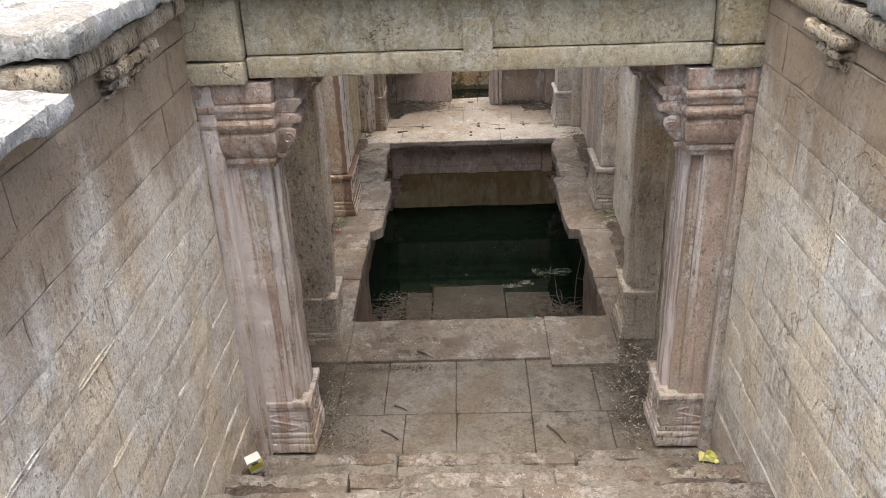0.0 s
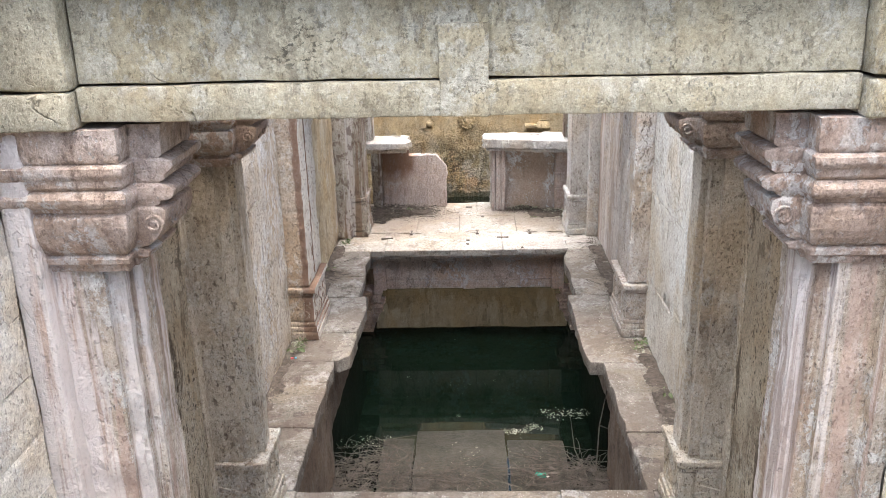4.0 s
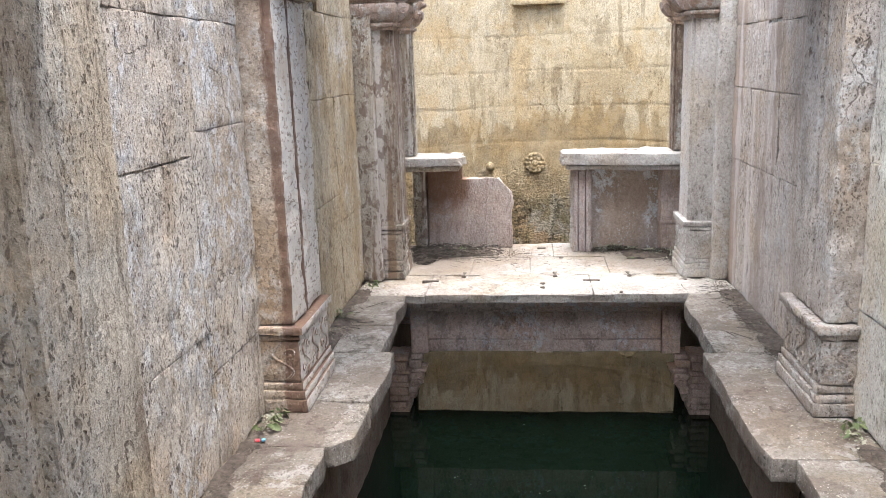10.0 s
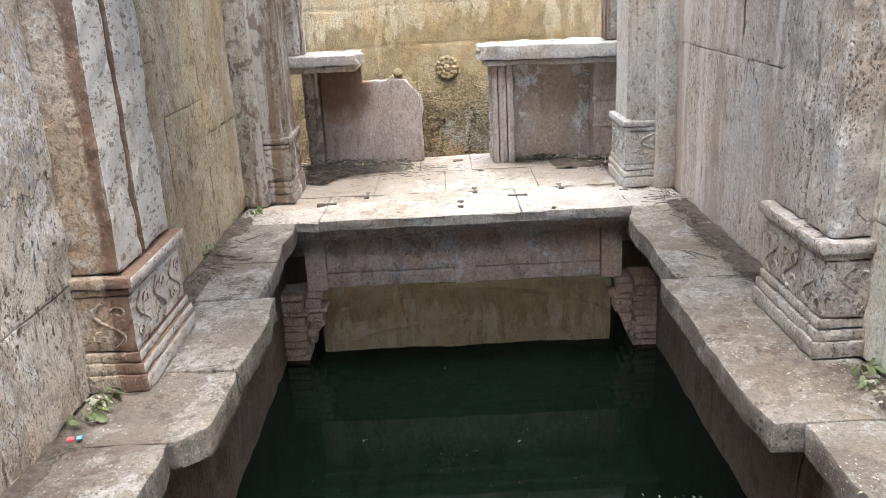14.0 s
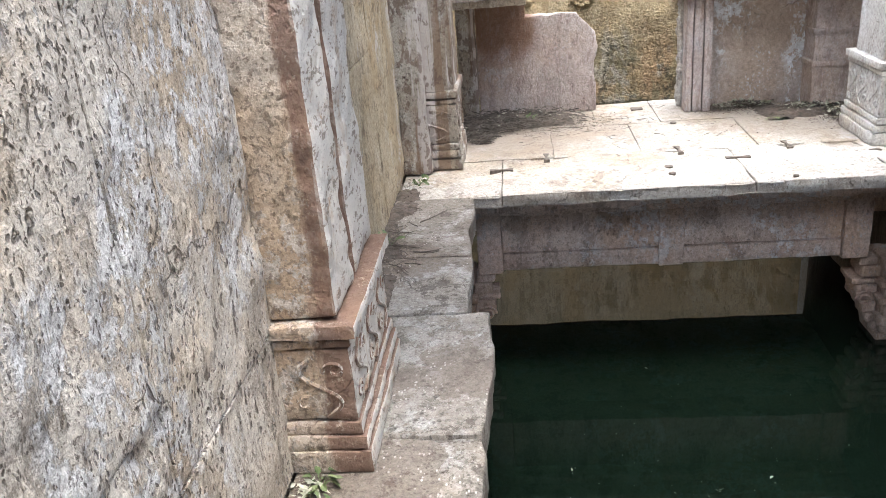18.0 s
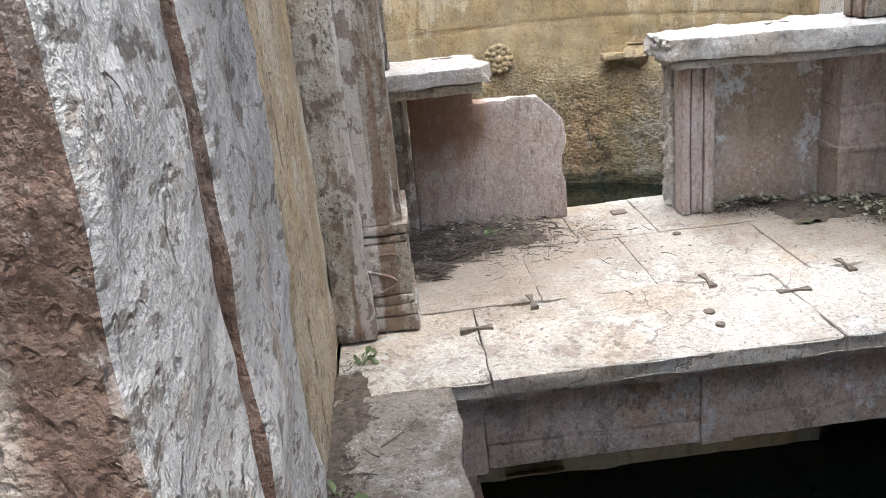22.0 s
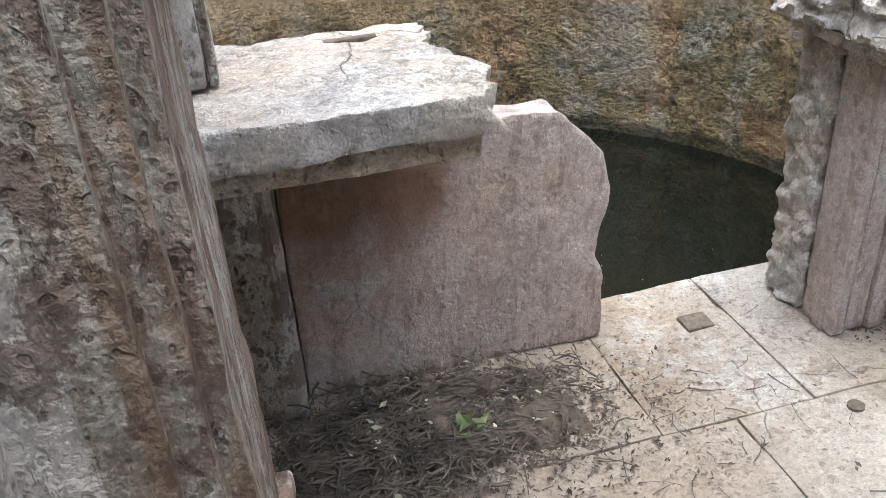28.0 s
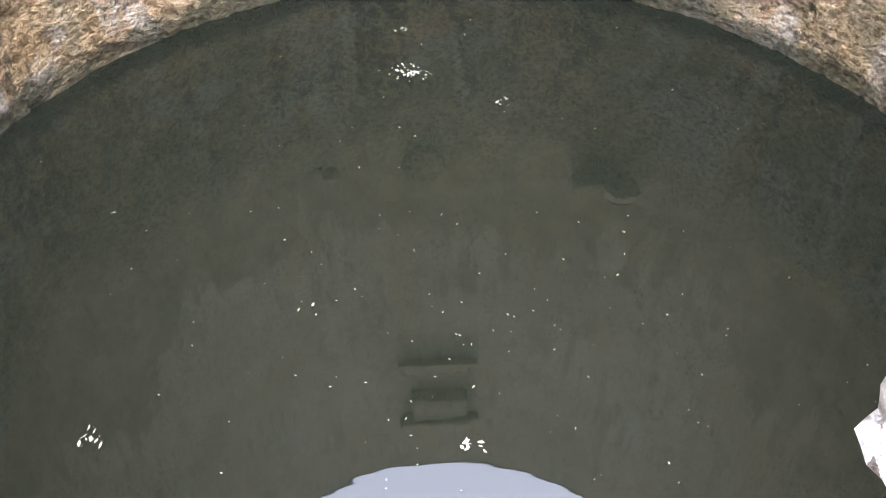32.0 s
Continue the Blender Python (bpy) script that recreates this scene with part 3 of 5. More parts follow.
def merge(*pieces):
    vs, fs, base = [], [], 0
    for v, f in pieces:
        vs.append(np.asarray(v))
        fs.extend([[int(i) + base for i in q] for q in f])
        base += len(v)
    return np.concatenate(vs), fs


def tube(points, radius, sides=6, taper=1.0):
    """A tapering rod along points."""
    pts = [Vector(p) for p in points]
    vs, fs, n = [], [], len(pts)
    for i, p in enumerate(pts):
        t = (pts[min(i + 1, n - 1)] - pts[max(i - 1, 0)]).normalized()
        a = t.cross(Vector((0.3, 0.2, 1))).normalized()
        b = t.cross(a)
        rr = radius * (1 + (taper - 1) * i / max(1, n - 1))
        for k in range(sides):
            w = 2 * math.pi * k / sides
            vs.append(p + (a * math.cos(w) + b * math.sin(w)) * rr)
    for i in range(n - 1):
        for k in range(sides):
            k2 = (k + 1) % sides
            fs.append((i * sides + k, i * sides + k2, (i + 1) * sides + k2, (i + 1) * sides + k))
    fs.append(tuple(range(sides))[::-1])
    fs.append(tuple((n - 1) * sides + k for k in range(sides)))
    return np.array([tuple(v) for v in vs]), fs


def drum(cx, cy, z0, z1, rad, axis="z", sides=20, rings=((0, 1), (1, 1))):
    """A turned stone: rings are (height share, radius share)."""
    vs, fs = [], []
    for h, k in rings:
        for s in range(sides):
            w = 2 * math.pi * s / sides
            u, v, q = math.cos(w) * rad * k, math.sin(w) * rad * k, z0 + (z1 - z0) * h
            vs.append((cx + u, cy + v, q) if axis == "z" else ((cx + u, q, cy + v) if axis == "y" else (q, cx + u, cy + v)))
    n = len(rings)
    for i in range(n - 1):
        for s in range(sides):
            s2 = (s + 1) % sides
            fs.append((i * sides + s, i * sides + s2, (i + 1) * sides + s2, (i + 1) * sides + s))
    fs += [tuple(range(sides))[::-1], tuple((n - 1) * sides + s for s in range(sides))]
    return np.array(vs), fs


def mesh_of(name, data, mat, smooth=True):
    me = bpy.data.meshes.new(name)
    v, f = data
    me.from_pydata(np.asarray(v).tolist(), [], [list(map(int, q)) for q in f])
    me.materials.append(mat)
    if smooth:
        me.shade_smooth()
        me.set_sharp_from_angle(angle=radians(38))
    return me


def part(name, data, mat, parent=None, label="", smooth=True):
    ob = new(name, mesh_of(name, data, mat, smooth))
    if parent is not None:
        ob.parent = parent
        if parent.parent is None:
            ob.location = -parent.location
    if label:
        ob["label"] = label
    return ob


def thing(name, base, label, category, group="", kind=""):
    ob = new(name)
    ob.location = base
    ob.empty_display_size = 0.1
    return tagged(ob, label, category, group, kind)


def setting(name, data, mat, label="", smooth=True):
    return tagged(part(name, data, mat, None, "", smooth), label, "", "", "structure")


rnd = random.Random(5)

# ---- plan ----
XL, XR = -1.385, 1.46          # faces of the side walls
Y_STEP, Y_POOL, Y_BEAM, Y_EDGE = 3.93, 5.77, 10.03, 11.88
WATER_Z, TOP = -1.04, 2.70
WELL_C, WELL_R = (0.09, 13.73), 2.21

# ---- ground, walls, well ----
def quads(*rects):
    vs, fs = [], []
    for a in rects:
        fs.append([len(vs) + i for i in range(4)])
        vs += a
    return np.array(vs, float), fs


def ground():
    g, x0, x1, y0, y1 = 220.0, XL - 0.45, XR + 0.45, -1.9, 16.6
    xs, ys = [-g, x0 - 1, x1 + 1, g], [-g, y0, y1, g]
    xs[1], xs[2] = -2.6, 2.68
    rects = []
    for i in range(3):
        for j in range(3):
            if (i, j) != (1, 1):
                rects.append([(xs[i], ys[j], TOP), (xs[i + 1], ys[j], TOP), (xs[i + 1], ys[j + 1], TOP), (xs[i], ys[j + 1], TOP)])
    return setting("ground", quads(*rects), EARTH, "dry bare earth round the stepwell", False)


ground()


def side_wall(name, x, away, y0, y1, z0, z1, mat):
    a, b = (x - 1.25, x - 0.02) if away < 0 else (x + 0.02, x + 1.25)
    return setting(name, block(a, b, y0, y1, z0, z1, 0.6, 0.004, 0), mat, "thick stone side wall of coursed ashlar blocks")


wall_l = side_wall("wall_left", XL, -1, -1.9, 12.35, -1.8, TOP, WALL)
wall_r = side_wall("wall_right", XR, 1, -1.9, 12.40, -1.8, TOP, WALL_R)
setting("wall_back", block(-2.6, 2.68, -2.3, -1.9, 0.5, TOP - 0.02, 0.6, 0.004, 0), WALL, "plain retaining wall at the head of the steps")


def ring_wall():
    """The round well shaft, open towards the platform."""
    cx, cy = WELL_C
    a0 = math.asin((XR - cx) / WELL_R)
    a1 = math.asin((XL - cx) / WELL_R)
    start, end = -math.pi / 2 + a0, 1.5 * math.pi + a1
    na, nz = 430, 250
    z0, z1 = -1.3, 4.2
    ang, zz = np.linspace(start, end, na), np.linspace(z0, z1, nz)
    A, Z = np.meshgrid(ang, zz, indexing="ij")
    A, Z = A.ravel(), Z.ravel()
    p = np.stack([cx + WELL_R * np.cos(A), cy + WELL_R * np.sin(A), Z], 1)
    drift = 0.012 * fbm(p, 0.9, 2, 11)
    course = np.abs(((Z + drift - 0.62 + 0.235) / 0.48) % 1.0 - 0.5) * 0.48
    groove = np.where((course < 0.012) & (Z > 0.45), 0.007, 0.0)
    worn = np.clip(0.9 - Z + 0.7 * fbm(p, 1.1, 3, 7), 0.12, 1)
    rr = WELL_R + groove + worn * (0.014 * fbm(p, 5.0, 3, 3) + 0.020 * np.abs(fbm(p * np.array([1, 1, 1.4]), 24, 3, 5)))
    p[:, 0], p[:, 1] = cx + rr * np.cos(A), cy + rr * np.sin(A)
    idx = np.arange(na * nz).reshape(na, nz)
    fs = np.stack([idx[:-1, :-1], idx[:-1, 1:], idx[1:, 1:], idx[1:, :-1]], -1).reshape(-1, 4).tolist()
    # plain outer skin, joined to the inner one along the top and both ends
    m = 44
    B = np.linspace(start, end, m)
    ro = WELL_R + 0.5
    out = [(cx + ro * math.cos(b), cy + ro * math.sin(b), z) for b in B for z in (z0, z1)]
    rim = [(cx + (WELL_R - 0.01) * math.cos(b), cy + (WELL_R - 0.01) * math.sin(b), z1) for b in B]
    n = na * nz
    for k in range(m - 1):
        fs.append([n + 2 * k, n + 2 * k + 2, n + 2 * k + 3, n + 2 * k + 1])
        fs.append([n + 2 * m + k, n + 2 * m + k + 1, n + 2 * k + 3, n + 2 * k + 1])
    for i0, k in ((0, 0), (na - 1, m - 1)):
        fs.append([i0 * nz, i0 * nz + nz - 1, n + 2 * k + 1, n + 2 * k])
    out = np.array(out + rim)
    return setting("well_wall", (np.concatenate([p, out]), fs), WELL, "round well shaft of ochre stone with damp algae stains")


well_wall = ring_wall()


def terrace():
    """Paved earth between the well's outer face and the ground round about."""
    cx, cy = WELL_C
    xa, xb, ya, yb = -2.75, 2.95, 12.3, 16.75
    vs, fs, n = [], [], 40
    for b in np.linspace(-0.6, math.pi + 0.6, n):
        c, d = math.cos(b), math.sin(b)
        k = min((xb - cx) / c if c > 1e-6 else 99, (xa - cx) / c if c < -1e-6 else 99, (yb - cy) / d if d > 1e-6 else 99, (ya - cy) / d if d < -1e-6 else 99)
        vs += [(cx + 2.6 * c, cy + 2.6 * d, TOP - 0.012), (cx + max(k, 2.62) * c, cy + max(k, 2.62) * d, TOP - 0.012)]
    for k in range(n - 1):
        fs.append([2 * k, 2 * k + 1, 2 * k + 3, 2 * k + 2])
    return setting("terrace", (np.array(vs), fs), EARTH, "dry earth terrace round the well mouth", False)


terrace()
setting("water", quads([(-2.4, 5.6, WATER_Z), (2.7, 5.6, WATER_Z), (2.7, 11.6, WATER_Z), (-2.4, 11.6, WATER_Z)]), WATER, "still dark green water in the tank", False)
setting("water", quads([(-2.4, 11.6, WATER_Z), (2.7, 11.6, WATER_Z), (2.7, 16.4, WATER_Z), (-2.4, 16.4, WATER_Z)]), WELL_WATER, "still olive water in the round well", False)
setting("pool_bed", block(-2.6, 2.8, 5.5, 16.5, -1.9, -1.75, 1.0, 0.004, 0), POOLWALL, "dark bed under the water")

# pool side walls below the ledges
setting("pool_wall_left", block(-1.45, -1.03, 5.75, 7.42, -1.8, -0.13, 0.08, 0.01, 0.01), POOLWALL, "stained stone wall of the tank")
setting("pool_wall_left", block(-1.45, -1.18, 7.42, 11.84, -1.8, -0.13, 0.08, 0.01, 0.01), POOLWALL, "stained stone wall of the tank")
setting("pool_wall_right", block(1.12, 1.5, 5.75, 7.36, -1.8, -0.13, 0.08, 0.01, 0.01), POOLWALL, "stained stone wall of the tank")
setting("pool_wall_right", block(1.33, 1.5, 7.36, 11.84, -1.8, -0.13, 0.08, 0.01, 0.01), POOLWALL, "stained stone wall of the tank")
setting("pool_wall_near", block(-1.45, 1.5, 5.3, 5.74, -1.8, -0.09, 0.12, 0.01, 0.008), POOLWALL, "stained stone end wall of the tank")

# ---- steps ----
for i in range(1, 17):
    z = 0.18 * i
    y = Y_STEP + 0.0 - 0.345 * (i - 1)
    if z > TOP + 0.02:
        break
    st = thing("stair_step", (0, y, z - 0.18), "worn stone step with dust and litter", "step", "steps down to the landing", "structure")
    cuts = [XL - 0.03, rnd.uniform(-0.75, -0.3), rnd.uniform(0.15, 0.75), XR + 0.03]
    for k in range(3):
        dy, dz = rnd.uniform(-0.016, 0.016), rnd.uniform(-0.008, 0.006)
        zb = z - 0.175 if i > 1 else -0.3
        part("step_slab", block(cuts[k] + 0.002, cuts[k + 1] - 0.002, y - 0.41, y + dy, zb, z + dz, 0.035, 0.012, 0.014, 8, 7 * i + k), FLOOR, st)
        part("nosing", block(cuts[k] + 0.003, cuts[k + 1] - 0.003, y + dy - 0.10 + rnd.uniform(-0.02, 0.02), y + dy + 0.006, z - 0.05, z + dz + 0.007, 0.03, 0.014, 0.014, 9, 11 * i + k), LEDGE, st, "pale worn nosing")
setting("stair_fill", block(XL - 0.03, XR + 0.03, -1.9, 3.5, -0.3, 0.0, 0.5, 0.004, 0), FLOOR, "solid stone bed under the steps")

# ---- landing ----
landing = setting("floor", block(XL - 0.03, XR + 0.03, 3.4, 5.74, -0.4, -0.055, 0.3, 0.004, 0), FLOOR, "grey landing paved with large stone slabs")


def pave(parent, xs, y0, y1, z, mat, name="paving_slab", t=0.06, seed=0, gap=0.0015, amp=0.004, r=0.005):
    for k in range(len(xs) - 1):
        dz = rnd.uniform(-0.004, 0.003)
        part(name, block(xs[k] + gap, xs[k + 1] - gap, y0 + gap, y1 - gap, z - t, z + dz, 0.035, r, amp, 8, seed + k), mat, parent)


pave(landing, [XL, -0.98, -0.47, -0.12, 0.385, 0.90, XR], 3.93, 4.58, -0.02, FLOOR, seed=1)
pave(landing, [XL, -0.95, -0.62, -0.124, 0.39, 0.86, XR], 4.58, 5.20, -0.02, FLOOR, seed=9)
pave(landing, [XL, -0.95, 0.575], 5.20, Y_POOL, 0.0, LEDGE, "kerb_slab", 0.10, 17)
pave(landing, [0.575, 1.10, XR], 5.10, Y_POOL, 0.005, LEDGE, "kerb_slab", 0.10, 23)

# ---- ledges along the tank ----
def ledge(name, pieces):
    base = thing(name, (pieces[0][0], pieces[0][2], 0), "narrow ledge of rough overhanging stone slabs beside the tank", "ledge", "", "structure")
    for k, (x0, x1, y0, y1, cut) in enumerate(pieces):
        def shape(v, x0=x0, x1=x1, y0=y0, y1=y1, cut=cut):
            v = v.copy()
            s = (v[:, 1] - y0) / (y1 - y0)
            side = np.clip((v[:, 0] - x0) / (x1 - x0), 0, 1)
            lip = fbm(np.stack([v[:, 1] * 3, v[:, 2] * 2, v[:, 0] * 0 + 5 + k], 1), 1.5, 3, 4) * 0.012
            if x1 < 0:
                v[:, 0] += side * (lip + cut[0] * np.clip(1 - s * 5, 0, 1) + cut[1] * np.clip(1 - (1 - s) * 5, 0, 1))
            else:
                v[:, 0] += (1 - side) * (lip + cut[0] * np.clip(1 - s * 5, 0, 1) + cut[1] * np.clip(1 - (1 - s) * 5, 0, 1))
            return v
        part("ledge_slab", block(x0, x1, y0 + 0.004, y1 - 0.004, -0.115, rnd.uniform(-0.006, 0.004), 0.03, 0.008, 0.006, 9, 50 + k, shape), LEDGE, base)
    return base


ledge("ledge_left", [(XL, -0.975, 5.775, 6.47, (0, 0)), (XL, -0.975, 6.47, 7.45, (0, 0)), (XL, -0.865, 7.45, 7.98, (-0.10, -0.01)),
                     (XL, -0.862, 7.98, 8.745, (0, 0)), (XL, -0.955, 8.745, 9.28, (0, 0)), (XL, -0.975, 9.28, 10.03, (0, 0.0))])
ledge("ledge_right", [(1.07, XR, 5.775, 6.40, (0, 0)), (1.07, XR, 6.40, 7.39, (0, 0)), (0.95, XR, 7.39, 8.75, (0.02, 0)),
                      (1.035, XR, 8.75, 10.03, (0, 0.05))])

# ---- platform before the well ----
platform = thing("platform", (0, 10.5, 0), "pale stone platform bridging the tank before the well", "platform", "", "structure")
pave(platform, [XL, -0.84], 10.03, 10.66, 0.0, PLATFORM, t=0.066, seed=60, amp=0.011, gap=0.0007, r=0.0025)
pave(platform, [-0.84, 0.42, 1.10], 10.03, 10.655, 0.0, PLATFORM, t=0.066, seed=62, amp=0.011, gap=0.0007, r=0.0025)
pave(platform, [1.10, XR], 10.03, 10.655, 0.0, PLATFORM, t=0.066, seed=66, amp=0.011, gap=0.0007, r=0.0025)
pave(platform, [XL, -0.545, -0.05, 0.60, XR], 10.655, 11.30, 0.0, PLATFORM, t=0.10, seed=70, gap=0.0007, r=0.0025)
pave(platform, [XL, -0.24, 0.16, 0.80, XR], 11.30, Y_EDGE, 0.0, PLATFORM, t=0.10, seed=76, gap=0.0007, r=0.0025)
part("platform_bed", block(-1.2, 1.34, 10.51, 11.84, -0.38, -0.105, 0.3, 0.01, 0.004), BEAM, platform)

# beam under the platform edge
tank_beam = thing("tank_beam", (0.05, 10.3, -0.5), "brown stone beam on scrolled brackets over the tank water", "beam")
part("beam_face", block(-0.86, 0.955, 10.30, 10.5, -0.435, -0.19, 0.03, 0.006, 0.004, 9, 1), BEAM, tank_beam)
part("beam_fillet", block(-0.86, 0.955, 10.285, 10.495, -0.535, -0.438, 0.03, 0.006, 0.004, 9, 2), BEAM, tank_beam)
part("beam_cornice", block(-1.02, 1.12, 10.10, 10.495, -0.125, -0.07, 0.03, 0.012, 0.01, 9, 3), BEAM, tank_beam)
part("beam_cornice", block(-1.01, 1.115, 10.20, 10.495, -0.187, -0.128, 0.03, 0.018, 0.006, 9, 4), BEAM, tank_beam)
part("center_block", block(-0.01, 0.125, 10.275, 10.36, -0.545, -0.19, 0.03, 0.008, 0.005, 9, 5), BEAM, tank_beam)
for sx, x0, x1 in ((-1, -1.0, -0.862), (1, 0.957, 1.10)):
    part("end_block", block(x0, x1, 10.27, 10.5, -0.55, -0.19, 0.03, 0.01, 0.005, 9, 6), BEAM, tank_beam)


def spiral(c, axis_u, axis_v, r0, turns=1.6, r=0.009):
    pts = []
    for a in np.linspace(0, turns * 2 * math.pi, 22):
        q = r0 * (1 - 0.72 * a / (turns * 2 * math.pi))
        pts.append(Vector(c) + Vector(axis_u) * (q * math.cos(a)) + Vector(axis_v) * (q * math.sin(a)))
    return tube(pts, r, 5)


def fine_outline(poly, step):
    pts = []
    for a, b in zip(poly, poly[1:] + poly[:1]):
        n = max(1, math.ceil(math.dist(a, b) / step))
        pts += [(a[0] + (b[0] - a[0]) * k / n, a[1] + (b[1] - a[1]) * k / n) for k in range(n)]
    return pts


def loft(outlines, zs, amp=0.006, freq=10, seed=0):
    """Skin over closed outlines of equal count, one for each height, with uneven stone faces."""
    n = len(outlines[0])
    v = np.array([(x, y, z) for o, z in zip(outlines, zs) for x, y in o])
    c = np.array([np.mean(o, axis=0) for o in outlines])
    d = v[:, :2] - np.repeat(c, n, axis=0)
    d /= np.maximum(np.linalg.norm(d, axis=1), 1e-6)[:, None]
    v[:, :2] += d * (amp * fbm(v, freq, 4, seed))[:, None]
    k = np.arange(n)
    k2 = (k + 1) % n
    area = sum(outlines[0][i][0] * outlines[0][(i + 1) % n][1] - outlines[0][(i + 1) % n][0] * outlines[0][i][1] for i in range(n))
    fs = []
    for i in range(len(zs) - 1):
        q = np.stack([i * n + k, i * n + k2, (i + 1) * n + k2, (i + 1) * n + k], 1)
        fs += (q if area > 0 else q[:, ::-1]).tolist()
    cap0, cap1 = k.tolist(), ((len(zs) - 1) * n + k).tolist()
    fs += [cap0[::-1], cap1] if area > 0 else [cap0, cap1[::-1]]
    return v, fs


SWELL = ((0, 0.10), (0.05, 0.15), (0.065, 0.32), (0.10, 0.36), (0.125, 0.30), (0.15, 0.38), (0.20, 0.54), (0.27, 0.68), (0.34, 0.76), (0.40, 0.77), (0.425, 0.74), (0.44, 0.69), (0.475, 0.70), (0.49, 0.88), (0.515, 0.95),
         (0.55, 0.97), (0.57, 0.90), (0.60, 0.83), (0.64, 0.83), (0.67, 0.86), (0.69, 0.95), (0.715, 1.0), (0.755, 1.0), (0.775, 0.90), (0.79, 0.84), (0.88, 0.85), (1.0, 0.87))


def bracket_stack(parent, x_in, x_wall, y0, y1, z0, z1, mat, reach=0.17, front=0.07, side=1):
    """Bracket capital with a stepped plan that swells in mouldings towards the passage and both ends."""
    w = y1 - y0
    outs = []
    zq = np.unique(np.concatenate([np.linspace(0, 1, 52), np.array([a for a, _ in SWELL])]))
    fine_swell = [(t, float(np.interp(t, [a for a, _ in SWELL], [b for _, b in SWELL])) - 0.15 * max(0, 1 - min(abs(t - c) for c in (0.13, 0.435, 0.60, 0.775)) / 0.018)) for t in zq]
    for _, q in fine_swell:
        xa, xb = x_in + side * reach * q * 0.35, x_in + side * reach * q
        f, g = front * q, 0.16 * w
        outs.append([(x_wall, y0 - f), (xa, y0 - f), (xa, y0 + g - f * 0.4), (xb, y0 + g - f * 0.4), (xb, y1 - g + f * 0.4), (xa, y1 - g + f * 0.4), (xa, y1 + f), (x_wall, y1 + f)])
    steps = [max(1, math.ceil(math.dist(a, b) / 0.02)) for a, b in zip(outs[-1], outs[-1][1:] + outs[-1][:1])]
    fine = []
    for o in outs:
        pts = []
        for (a, b), n in zip(zip(o, o[1:] + o[:1]), steps):
            pts += [(a[0] + (b[0] - a[0]) * k / n, a[1] + (b[1] - a[1]) * k / n) for k in range(n)]
        fine.append(pts)
    part("bracket", loft(fine, [z0 + q * (z1 - z0) for q, _ in fine_swell], 0.006, 13, int(abs(x_in * 50 + y0 * 7))), mat, parent)
    zc, r0 = z0 + 0.31 * (z1 - z0), 0.10 * (z1 - z0)
    for yy, sg in ((y0 + 0.16 * w - front * 0.30, -1), (y1 - 0.16 * w + front * 0.30, 1)):
        part("scroll", spiral((x_in + side * reach * 0.52, yy, zc), (side, 0, 0), (0, 0, 1), r0 * 0.7, 1.3, 0.006), mat, parent)
    xs = x_in + side * reach * 0.72
    for yy, sg in ((y0 + 0.34 * w, -1), (y1 - 0.34 * w, 1)):
        part("scroll", spiral((xs, yy, zc), (0, sg, 0), (0, 0, 1), r0 * 0.7, 1.3, 0.006), mat, parent)


def tank_bracket(sx, x_wall):
    """Stepped bracket: a narrow inner and a deeper outer stack of thin moulded courses, with a scroll on the inner one."""
    br = thing("tank_bracket", (x_wall + sx * 0.1, 10.38, -1.05), "carved brown stone bracket of stepped courses under the tank beam", "bracket", "brackets under the tank beam")
    r = random.Random(40 + sx)
    part("bracket_post", block(*sorted((x_wall, x_wall + sx * 0.16)), 10.25, 10.49, -1.8, -1.002, 0.06, 0.01, 0.006), BEAM, br)
    z = -0.556
    for k, (h, outer, inner) in enumerate(((0.052, 0.17, 0.27), (0.075, 0.15, 0.245), (0.036, 0.175, 0.29), (0.06, 0.155, 0.265), (0.045, 0.17, 0.255), (0.07, 0.15, 0.215), (0.055, 0.165, 0.20), (0.05, 0.145, 0.165))):
        for name, a, b, y0, y1 in (("outer_course", 0.0, outer, 10.235, 10.492), ("inner_course", outer + 0.003, inner + 0.01, 10.292, 10.475)):
            if b - a > 0.012:
                d = r.uniform(-0.006, 0.006)
                part(name, block(*sorted((x_wall + sx * a, x_wall + sx * (b + d))), y0 + d, y1, z - h + 0.002, z, 0.02, 0.011, 0.007, 14, 60 + k), BEAM, br)
        z -= h
    part("scroll", spiral((x_wall + sx * 0.225, 10.288, -0.80), (sx, 0, 0), (0, 0, 1), 0.05, 1.5, 0.009), BEAM, br)


tank_bracket(1, -1.19)
tank_bracket(-1, 1.335)


# ---- pilasters ----
def tiers(parent, name, x0, x1, y0, y1, rows, mat, grow_x, ends=0.75):
    """Moulded courses: rows of (z0, z1, growth); growth goes to the passage side and both ends."""
    for k, (z0, z1, g) in enumerate(rows):
        a, b = (x0, x1 + g) if grow_x > 0 else (x0 - g, x1)
        part(name, block(a, b, y0 - g * ends, y1 + g * ends, z0, z1 - 0.002, 0.025, 0.006, 0.005, 14, k), mat, parent)


